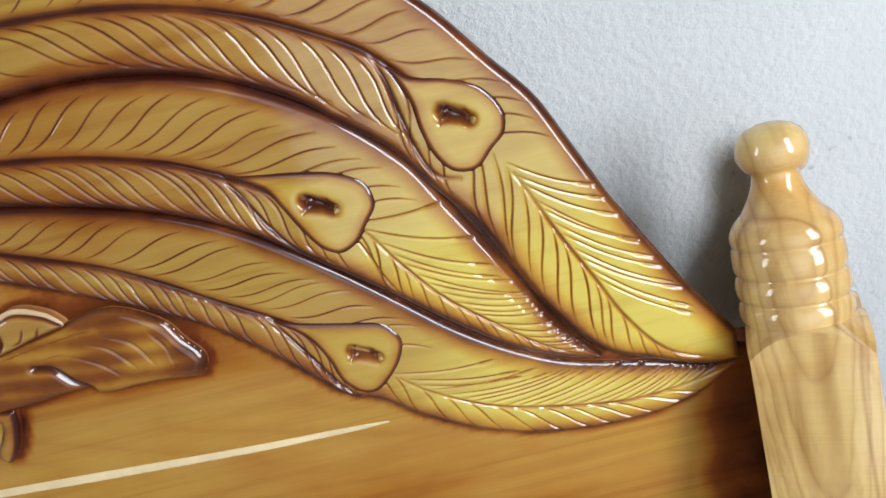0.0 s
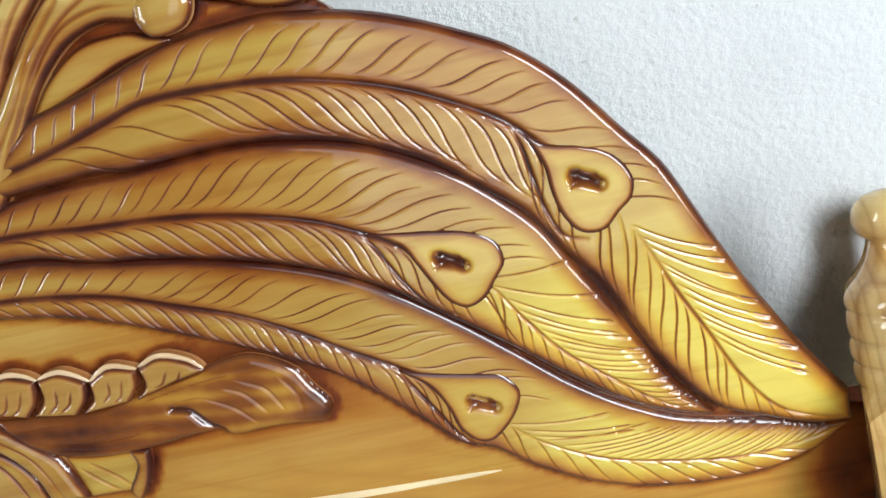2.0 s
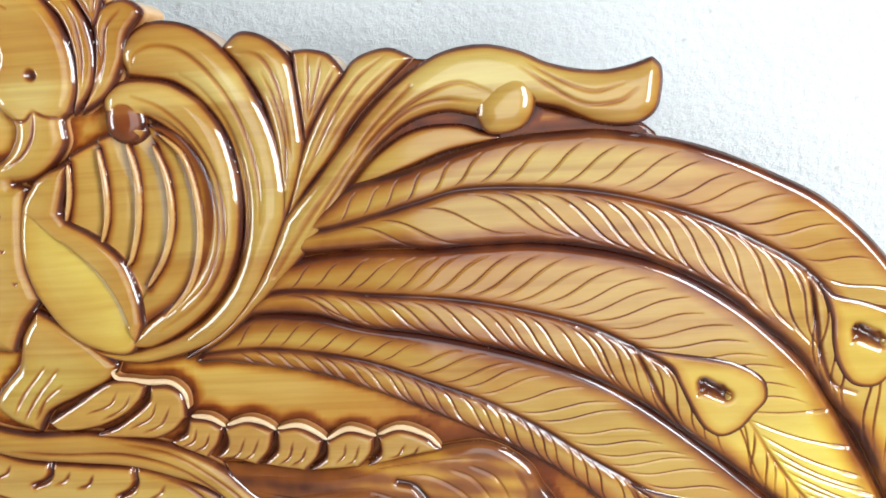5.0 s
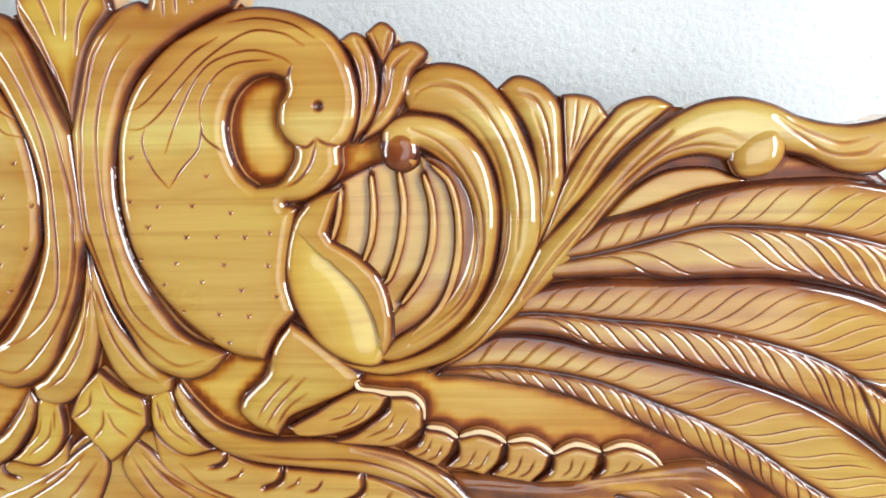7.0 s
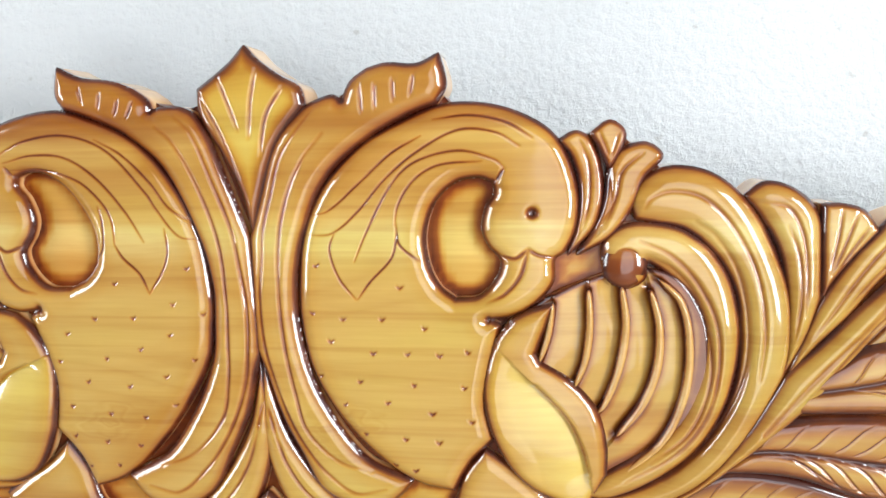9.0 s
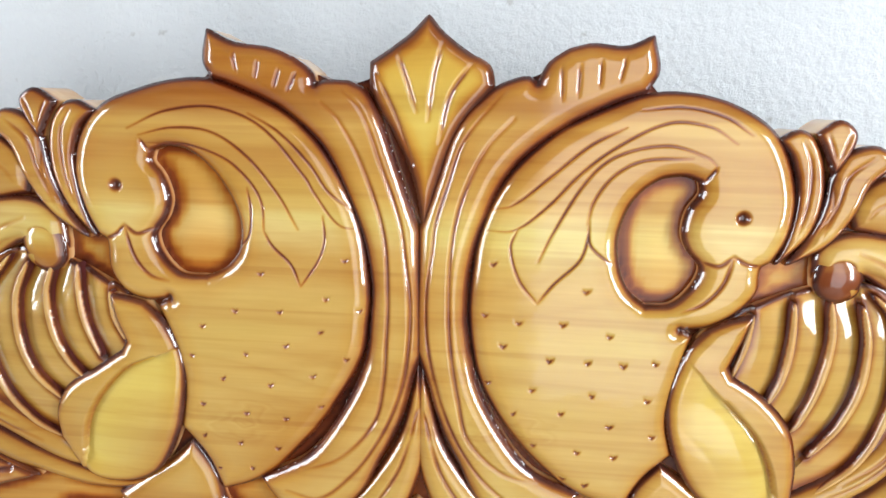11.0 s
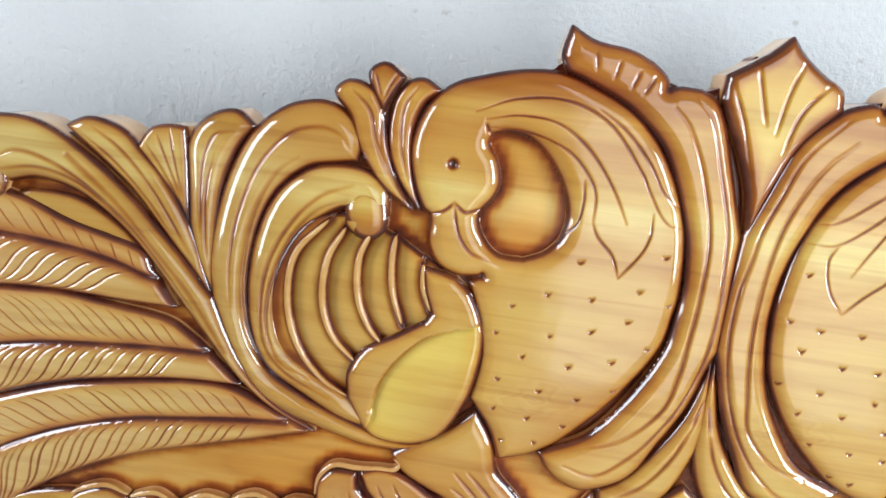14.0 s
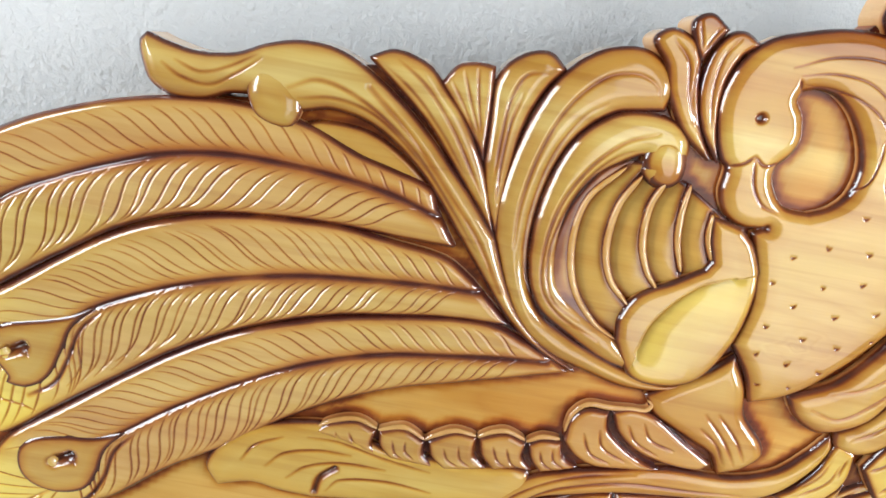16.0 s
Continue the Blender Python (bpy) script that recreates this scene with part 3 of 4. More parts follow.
def swan(par):
    dots = LEFT_DOTS if SIDE[0] < 0 else [(44, 1049), (65, 1045), (92, 1045), (121, 1039), (56, 1029), (85, 1021), (109, 1021), (131, 1020), (150, 1023), (47, 1004), (75, 1001), (113, 999), (147, 998), (64, 984), (94, 986), (125, 979), (152, 974), (78, 963), (106, 960), (129, 958), (98, 940), (48, 1082), (105, 1067), (112, 937)]
    sw = carve("bird_relief", "138,922* 117,926 96,937 67,965 44,1001 35,1039 35,1071 40,1104 55,1135 81,1161 111,1177 136,1186 162,1186 186,1179 205,1167 216,1149 222,1126 220,1106 213,1091 207,1086 206,1071 195,1057 179,1048 163,1045 171,1041* 163,1005 161,984 166,961* 149,943",
        par, HONEY, top=2.0, rim=11, drop=6.5, res=0.8, label="carved bird with a curled neck, honey lacquer with dark edges",
        holes=["168,1137* 158,1140 143,1137 129,1124 122,1103 124,1082 131,1067 142,1058* 158,1060 170,1073 173,1085 165,1095 161,1105 163,1119 169,1129"],
        grooves=[(np.array([(x - random.uniform(1.2, 2.4), z + random.uniform(0.4, 1.8)), (x, z - 0.7), (x + random.uniform(1.2, 2.6), z + random.uniform(0.4, 1.8))]) * MM, 0.85, 1.3, .75, 1) for x, z in dots]
        + [(drawn(t), 0.62, 1.0, .85) for t in (RIGHT_PLUMES if SIDE[0] > 0 else LEFT_PLUMES)]
        + [("171,1089 182,1087 190,1093", 1.1, 1.3, .7), ("190,1093 197,1089 208,1087", 1.1, 1.3, .7), ("190,1092 185,1075 175,1063 163,1057", 1.1, 1.2, .7), ("175,1145 170,1137", 1, 1.5, .8)],
        dents=[(192.8, 1116.3, 3.6, 3.2, .95)])
    return sw


def frame_leaf(par):
    carve("neck_leaf", "134,1218* 120,1212 100,1213 87,1210* 76,1202 70,1190* 64,1194 52,1191 44,1187* 29,1173 20,1158 11,1130 2,1101* 1,1062 1,1022* 8,1003 19,968 31,944 42,922 55,912 75,906 92,911 102,919 109,928* 79,941 59,964 41,998 32,1039 32,1073 39,1104 54,1138 82,1164 111,1180 132,1188* 138,1199",
        par, HONEY, top=3.0, rim=11, drop=6.5, back=-34, stain=8, soft=0.6, wash=crown_spray,
        grooves=[("57,1170 42,1153 30,1128 23,1100 21,1062 23,1025 29,990 36,964 57,943 81,935", 1.2, 1.4, .55),
                 ("51,1186 28,1157 19,1130 12,1106 10,1087 7,1062 8,1029 15,996 24,971 34,952 48,934 69,919 91,923", 1.2, 1.4, .6),
                 ("83,1201 84,1182", 1, 1.3, .5), ("93,1201 93,1184", 1, 1.3, .5), ("105,1204 105,1189", 1, 1.3, .5), ("119,1207 116,1192", 1, 1.2, .45)])
    carve("lower_petal", "4,1014* 8,994 19,958 33,934 50,914 62,907* 58,896 43,891 27,896 13,913 4,940 1,959*",
        par, HONEY, top=0.5, rim=10, drop=6, grooves=[("11,959 19,936 33,915 50,904", 1.2, 1.4, .55), ("6,981 11,959", 1.2, 1.2, .5)])
    carve("small_petal", "41,892* 57,896 64,874 78,854 90,845* 67,840 51,849 40,867", par, HONEY, top=-2, rim=5, drop=4, tint=0.25,
          grooves=[("49,881 54,864 73,849", 1.1, 1.3, .5), ("46,887 48,870", 1.1, 1.2, .5), ("57,884 62,868 76,854", .9, 1, .45)])
    carve("long_stalk", "65,903* 77,886 98,866 134,855 185,854 222,848 250,840 280,823 302,801 317,783 325,750* 297,750* 292,777 273,803 241,817 210,826 169,830 123,835 92,847 71,869 61,892", par, HONEY, top=0, rim=9, drop=5.5, wash=lambda q: np.full(len(q), 0.12),
          grooves=[("120,843 160,839 207,838 240,829 264,815 284,793 296,757", 1.3, 1.3, .6), ("205,847 246,836 278,814 299,791 310,754", 1.2, 1.2, .55)])
    carve("lower_ruffle", "38,863* 51,849 67,840 92,844 123,832 169,827 210,823 241,814 272,800 290,776 294,750* 240,748 160,748 104,765 64,795 43,830", par, HONEY, top=-4, rim=6, drop=4,
          grooves=[("145,829 144,821 139,815 129,811", 2.3, 4.0, 1.1), ("211,821 211,812 206,805 196,800", 2.3, 4.0, 1.1), ("99,843 98,836 93,831 84,829", 1.9, 3.0, .9), ("113,829 108,822 98,818", 1.2, 1.5, .6),
                   ("160,822 155,815 146,811", 1.2, 1.5, .6), ("178,819 173,811 164,808", 1.2, 1.5, .6), ("234,809 229,802 219,797", 1.2, 1.5, .6), ("219,821 251,807 271,787 282,752", 1.4, 1.5, .7),
                   ("60,832 80,812 118,797 165,790 215,785", 1.2, 1.2, .6), ("54,822 74,798 110,782 160,774", 1.2, 1.2, .6)])
    carve("hook_petal", "320,787* 344,782 371,780* 376,766 370,746* 326,748*", par, HONEY, top=-5, rim=6, drop=3.5, tint=0.25,
          grooves=[("328,775 340,760 352,749", 1.2, 1.4, .4), ("336,778 352,763 362,751", 1.1, 1.2, .4)])


def lotus(par):
    carve("lotus_bud", "5,1228* -5,1218 -17,1209 -29,1201* -28,1184 -13,1157 -2,1131 4,1103* 12,1131 23,1162 44,1189* 41,1200 29,1207 14,1218", par, HONEY, top=1.5, rim=7, drop=5, back=-34, stain=11, soft=0.9, wash=crown_spray, tint=0.4,
          grooves=[("-26,1196 -14,1172 -3,1142", 1.2, 1.4, .6), ("-13,1208 -7,1191 -1,1173", 1.2, 1.4, .5), ("14,1213 9,1194 6,1168", 1.2, 1.4, .5), ("33,1203 19,1183 13,1155", 1.2, 1.4, .6)],
          label="carved lotus bud on the crown, yellow with dark edges")
    carve("diamond_petal", "2,914* 20,898 37,889 38,868* 24,852 4,835* -12,854 -27,874* -16,896", par, HONEY, top=1, rim=5, drop=4, tint=0.3,
          grooves=[("-6,897 -10,883 -25,872", 1.2, 1.5, .5), ("4,905 8,893 18,884 36,875", 1.2, 1.5, .5), ("2,880 0,867 -9,855", 1.2, 1.5, .5), ("6,877 10,866 21,857", 1.2, 1.5, .5)])
    carve("root_petal", "6,837* 27,857 41,859 67,830 98,801 127,750* -6,737* -126,739* -82,803 -48,834 -16,858 -9,857", par, HONEY, top=-6, rim=6, drop=4,
          grooves=[("26,850 43,830 70,810 96,780", 1.3, 1.3, .6), ("37,857 58,835 90,818 116,796", 1.3, 1.3, .5), ("-19,852 -39,832 -66,808", 1.3, 1.3, .6)])
    for outline, lines in (("23,855* 36,845 52,826 75,811 107,796 135,765 60,751* 31,792 10,829",
                            ("28,844 47,820 74,800 105,778", "21,837 36,810 58,787 80,765", "40,827 65,811")),
                           ("-9,855* -28,842 -48,826 -76,812 -111,792 -118,748 -39,748* -12,799 0,832",
                            ("-19,842 -43,819 -75,798 -100,780", "-10,834 -32,806 -60,780 -83,759", "-35,830 -61,813"))):
        carve("root_leaf", outline, par, HONEY, top=-2, rim=7, drop=4.5, grooves=[(t, 1.4, 1.5, .55) for t in lines])


# the pale ridges between the wing's stepped layers, right and left
RIBS = {1: ("206,1057 203,1035 197,1016", "229,1066 230,1041 227,1017 220,999", "250,1068 253,1042 249,1013 240,988 235,982", "268,1066 274,1042 273,1013 264,988 248,966", "273,1073 287,1058 293,1030 291,997 278,964 251,938"),
        -1: ("-205,1052 -203,1034 -196,1018", "-226,1070 -227,1051 -224,1028 -215,1005", "-243,1070 -250,1049 -248,1021 -239,1001 -228,989", "-261,1070 -272,1046 -273,1014 -264,990 -245,972", "-273,1074 -295,1046 -298,1011 -288,978 -268,955 -247,944")}
PAD_ARC = {1: "194,1001 214,980 225,959 230,940", -1: "-176,1008 -196,999 -214,981 -226,960 -230,938"}


def scoop_tint(q, arc):
    """Clear yellow lacquer in the scooped half of the wing's pad."""
    d2, _, hand = near_on(q, arc[:-1], arc[1:], 0.06)
    return np.where(hand * SIDE[0] < 0, 0.4, 0.0) * np.clip(1.2 - np.sqrt(d2) / 0.045, 0, 1)


def wing(par):
    ribs = [drawn(t) for t in RIBS[SIDE[0]]]
    arc = drawn(PAD_ARC[SIDE[0]])
    carve("wing_field", "191,1051* 207,1061 235,1073 262,1079 285,1071 302,1040 301,996 282,954 246,931 226,931 214,981 190,1014", par, HONEY, top=-1.5, rim=2, drop=1, wash=lambda q: np.full(len(q), 0.07),
          grooves=[(t, 9.0, 4.5, .0, -SIDE[0]) for t in ribs] + [(t, 3.6, 0.0, .8) for t in ribs] + [("242,939 270,957 291,983 301,1012 302,1040 293,1063 279,1076", 5, 0, .65)])
    carve("wing_shoulder", "181,1046* 169,1030 161,1001 162,980 169,958 184,935 205,921 228,918 241,939* 241,959 234,985 217,1004 198,1016* 194,1023* 201,1041 206,1056* 193,1052", par, HONEY, top=3.5, rim=8, drop=5, tint=lambda q: scoop_tint(q, arc),
          grooves=[(arc, 9.0, 5.0, .0, -SIDE[0]), (arc, 1.0, 0.5, .35)],
          label="carved wing shoulder pad, bright honey lacquer")
    for t, w in zip(ribs, (2.6, 2.8, 3.0, 3.1, 3.0)):
        carve("wing_rib", band(t, w * .8, w, w * .7), par, HONEY, top=0.8, rim=2.6, drop=2.6, back=-9, grow=0, stain=1.2, res=0.6, edge=.95, side=.9, bare=0.3, label="pale ridge between two layers of the wing")
    carve("wing_scroll", "238,1085* 239,1098 251,1107 269,1108 288,1103 307,1087 319,1063 323,1028 317,992 302,962 278,939 246,922 218,922* 242,939* 270,957 291,983 301,1012 302,1040 293,1063 279,1076 265,1084 264,1073 252,1067 241,1074", par, HONEY, top=2.5, rim=13, drop=7, 
          grooves=[("260,1098 279,1089 296,1071 309,1044 311,1012 304,981 286,956 254,935", 1.4, 1.5, .5), ("264,1088 281,1080 296,1062 305,1036 306,1004 294,971 270,949", 1.3, 1.3, .5),
                   ("246,1083 248,1091 256,1091 260,1085", 1.4, 1.6, .7)])
    carve("scroll_knob", "239,1085 243,1094 253,1097 262,1091 264,1080 257,1070 247,1069 240,1075", par, HONEY, top=3, rim=12, drop=5, stain=10, wash=lambda q: (0.42 if SIDE[0] > 0 else 0.05) + 0.3 * np.clip((1.088 - q[:, 1]) / 0.012, 0, 1))
    carve("wing_rim", "258,1112* 254,1126 267,1140 284,1144 306,1138 325,1121 340,1096 352,1064 355,1033 352,1009* 337,977 315,944 291,924 259,913 230,909 201,917 180,935* 205,920 238,920 279,936 305,961 320,992 325,1028 321,1064 308,1089 289,1105 269,1110",
          par, HONEY, top=2.0, rim=15, drop=7.5, back=-34,
          grooves=[("263,1118 267,1125 280,1129 299,1124 318,1104 332,1075 338,1040 336,1008", 1.3, 1.4, .5), ("294,1110 307,1100 322,1075 329,1040 327,1008 317,980 298,952 271,928", 1.5, 1.5, .45)])
    carve("wing_petal", "324,1125* 335,1133 348,1131 361,1122 368,1110 370,1088 371,1061* 364,1035 352,1011* 352,1035 351,1066 345,1093 334,1113", par, HONEY, top=0.5, rim=11, drop=6.5, back=-34,
          grooves=[("333,1121 348,1118 357,1103 361,1081 362,1050", 1.2, 1.3, .5), ("349,1107 356,1088 359,1062 357,1035", 1.2, 1.3, .5)])
    carve("small_fan", "370,1119* 381,1119 393,1115 402,1103* 388,1086 377,1071 372,1061* 371,1084 370,1103", par, HONEY, top=-1.5, rim=5, drop=4, back=-34,
          grooves=[("380,1118 379,1102 375,1076", 1, 1.2, .5), ("389,1114 384,1098 376,1075", 1, 1.2, .5), ("397,1107 388,1093 377,1073", 1, 1.2, .5)])
    carve("wing_leaf", "401,1101* 409,1110 421,1115 434,1116 447,1110* 430,1096 407,1075 387,1049 367,1026 354,1010* 363,1038 373,1061 388,1086", par, HONEY, top=0, rim=9, drop=5.5, back=-34,
          grooves=[("430,1112 411,1099 394,1078 378,1052 367,1035", 1.2, 1.3, .5), ("439,1108 418,1093 399,1072 383,1050", 1.2, 1.2, .45)])
    carve("scroll_stem", "267,911* 302,935 329,967 352,1009* 387,1046 418,1079 445,1100 467,1111 492,1114 514,1109 536,1099 565,1093 586,1095 599,1099* 604,1093 604,1079 600,1066 586,1059 563,1062 541,1072 523,1076* 504,1065* 487,1071* 467,1075 444,1070 422,1056 402,1035 379,1003 353,974 325,948 297,925",
          par, HONEY, top=3.0, rim=13, drop=7.5, back=-34, label="long carved stem that curls over at its tip",
          grooves=[("496,1085 478,1092 459,1088 437,1076 414,1056 390,1026 366,995", 1.4, 1.5, .5), ("489,1079 467,1082 444,1077 426,1065 402,1041", 1.3, 1.3, .5),
                   ("516,1100 533,1087 555,1074 577,1074 589,1081", 1.2, 1.3, .5), ("518,1103 543,1088 562,1081 580,1085", 1.1, 1.2, .45), ("445,1092 418,1067 395,1039 366,1005 341,971", 2.0, 1.4, .35)])
    carve("stem_knob", "488,1070* 490,1079 500,1089* 511,1093 519,1091 524,1082 522,1070 515,1062 501,1059 493,1061", par, HONEY, top=6.0, rim=13, drop=6, stain=4.5, edge=.7, back=-6)
    carve("filler_leaf", "397,1027* 418,1048 444,1063 474,1065 492,1059* 501,1055 467,1049 437,1039 414,1031", par, HONEY, top=-5, rim=5, drop=3, stain=7)
    carve("crest_lobe", "210,1162* 220,1167 228,1163 235,1148 237,1125 231,1106 216,1089* 222,1110 223,1133 218,1152", par, HONEY, top=-0.5, rim=5, drop=4, back=-34, 
          grooves=[("222,1162 228,1148 229,1126 225,1106", 1.1, 1.2, .5)])
    carve("crest_bud", "230,1166* 241,1173 250,1166 247,1154 241,1144* 236,1155", par, HONEY, top=1, rim=4, drop=3, back=-34, 
          grooves=[("234,1167 238,1158 241,1150", .9, 1, .5), ("247,1167 244,1157 242,1150", .9, 1, .5)])
    carve("crest_leaf", "241,1144* 248,1155 263,1159 273,1151 262,1138 256,1121 243,1102 222,1089* 234,1108 239,1127", par, HONEY, top=1, rim=6, drop=4.5, back=-34, 
          grooves=[("261,1153 249,1142 245,1125 238,1106", 1.2, 1.3, .5), ("242,1141 242,1122 233,1102", 1.1, 1.2, .4)])


def foot_and_ruffle(par):
    carve("tail_fin", "160,952* 145,932 138,910 118,889 114,878 126,865 144,857* 155,873 178,884 206,897 214,908* 196,925 176,941", par, HONEY, top=0, rim=11, drop=6, 
          grooves=[("129,873 139,888 160,910", 1.1, 1.3, .5), ("135,867 148,885 170,908", 1.1, 1.3, .5), ("144,867 155,883 171,895", 1.1, 1.3, .5)])
    cut = (0.95, 1.4, .6)
    lobes = [("153,865* 178,879 206,895 223,896 234,892* 227,880 211,868 190,860 162,858", ("212,889 204,878 186,872", "222,886 214,875 196,866")),
             ("237,891* 252,890 261,882 261,866* 250,856 236,850 223,850 190,853 205,859 221,869 234,880", ("240,879 234,867 216,858", "250,875 241,861 226,855")),
             ("263,864* 278,862 287,856* 282,844 272,833* 254,841 246,846* 258,852", ("268,857 264,847 254,842", "277,853 272,843 262,838")),
             ("289,856* 306,860 325,853* 320,838 309,826* 292,831 279,832* 289,843", ("303,848 297,836 288,831", "314,848 307,835 298,830")),
             ("328,853* 344,854 361,844* 356,831 345,820* 328,823 315,826* 326,837", ("339,844 335,832 326,826", "349,840 344,830 335,825")),
             ("364,843* 381,850 399,845* 396,833 386,822* 370,821 350,820* 362,830", ("378,841 376,832 369,826", "388,840 383,828 376,824")),
             ("403,845* 419,850 438,843 448,834* 427,830 393,822* 403,832", ("422,840 416,831 409,829", "432,838 427,831 420,829"))]
    edges = ("213,905 209,903 212,898 223,896 236,894 252,893 261,885 263,872", "264,866 278,864 289,857", "290,858 306,862 318,859 327,853", "328,854 344,856 355,851 364,844", "364,844 381,852 401,846", "402,847 419,852 438,845 448,835")
    right = SIDE[0] > 0
    for t in edges:
        carve("lobe_edge", band(t, 1.6, 2.3, 1.6), par, HONEY, top=-2.0, rim=2.5, drop=1.5, back=-11, stain=0, edge=.15, side=.25, bare=0.85 if right else 0.4, grow=0, res=0.8, wash=None if right else (lambda q: np.full(len(q), 0.18)), label="pale unstained edge of a ruffle lobe")
    for t, gr in lobes:
        carve("ruffle_lobe", t, par, HONEY, top=0, rim=5, drop=3.6, grooves=[(c, *cut) for c in gr], side=0.9, edge=0.9, stain=5.5, res=0.7, bare=0.08, grow=0.6, wash=lambda q: np.full(len(q), 0.16 if right else 0.0))
    if right:
        carve("leaf_blade", "284,825* 320,823 363,818 391,824 418,828 451,834 477,837 494,831 512,817 520,802 529,786 523,773* 496,776 475,777 453,777 442,784* 425,784 393,781 362,780 323,787 303,798 289,814", par, HONEY, top=-2, rim=8, drop=5, stain=9,
              wash=lambda q: 0.48 + 0.2 * np.sin(q[:, 0] * 61 + q[:, 1] * 190) * np.sin(q[:, 1] * 240) + 0.3 * np.clip((0.43 - q[:, 0]) / 0.1, 0, 1) + 0.3 * np.clip((q[:, 0] - 0.5) / 0.02, 0, 1), tint=.45, edge=.8,
              grooves=[("415,813 437,813 459,801 473,786", 0.95, 1.5, .5, -1), ("455,818 470,810 483,792", 0.95, 1.5, .5, -1), ("469,821 487,810 496,792", 0.95, 1.5, .6, -1), ("414,808 426,804 436,791 445,783", 2.8, 4.2, 1.1),
                       ("305,803 348,795 390,801 410,795 419,787", 1.0, 1.3, .6), ("296,817 327,815 350,816", .8, .7, .7), ("335,799 368,802 399,804", .8, .8, .6), ("302,805 339,796 375,794 398,798", .8, .7, .75),
                       ("299,819 337,814 377,814 401,819", .8, .6, .7), ("312,797 354,788 390,786", .9, .7, .7), ("382,817 415,822 451,826 480,826", .9, .6, .6), ("500,816 508,802 509,787", 1.6, .8, .7)],
              label="carved leaf blade, brown shaded")
    else:
        outline = spline(*knots("-399,812 -423,820 -447,827 -472,825 -509,815 -526,803 -538,789 -545,769 -535,753* -508,761 -485,758 -457,757* -400,765 -340,775 -290,790 -288,815 -340,812 -375,812"), True)
        cuts = ("-517,783 -508,798 -486,810", "-497,781 -484,795 -458,803 -430,804", "-479,773 -465,786 -438,795 -401,796", "-446,767 -436,779 -399,785 -361,782", "-466,814 -441,814 -403,806 -365,801")
        carve("leaf_blade", outline, par, HONEY, top=-1, rim=8, drop=5, stain=6, tint=.15, grooves=[(drawn(t), 1.0, 1.4, .55) for t in cuts] + [(drawn("-455,764 -452,778 -441,789"), 2.4, 4.0, 1.0)], label="carved leaf blade with a rounded tip")
    carve("leaf_hook", "371,782* 384,779* 380,764 372,748 364,740 360,748 368,760 373,770", par, HONEY, top=-2, rim=4, drop=3, side=.6)


def tipness(q, sp, go):
    """How far a place lies past the eye of the feather, where the yellow colour also holds the window's glare."""
    line = along(sp, np.linspace(0, 1, 120))
    near = np.empty(len(q))
    for k in np.array_split(np.arange(len(q)), 1 + len(q) // 20000):
        d2 = ((q[k][:, None] - line[None]) ** 2).sum(-1)
        w = np.exp(-(d2 - d2.min(1)[:, None]) / (2 * 0.011**2))
        near[k] = (w @ np.arange(120)) / w.sum(1) / 119
    s = np.clip((near - go + .12) / .22, 0, 1)
    return 0.8 * s * s * (3 - 2 * s)


def chisel_pit(pit):
    """A ragged slot struck with a chisel, with splintered cuts at its head."""
    x, z = pit
    f = 1 if x > 0 else -1

    def to(*pts):
        return np.array([(x + f * a, z + c) for a, c in pts]) * MM

    return [(to((-6, 4), (0, 0.5), (9, -5.5)), 3.8, 5.0, 1.0), (to((-5, 1), (3, -1.5)), 4.4, 2.5, .95), (to((-9, 9), (-6.5, 4), (-7.5, -2), (-10, -5)), 0.8, 1.3, .8),
            (to((-4, 7), (-2, 2)), 1.1, 2.0, .9), (to((6, 3), (11, -4.5)), 1.2, 1.6, .8), (to((-11, -3.5), (-3, -2)), 0.9, 1.2, .5)]


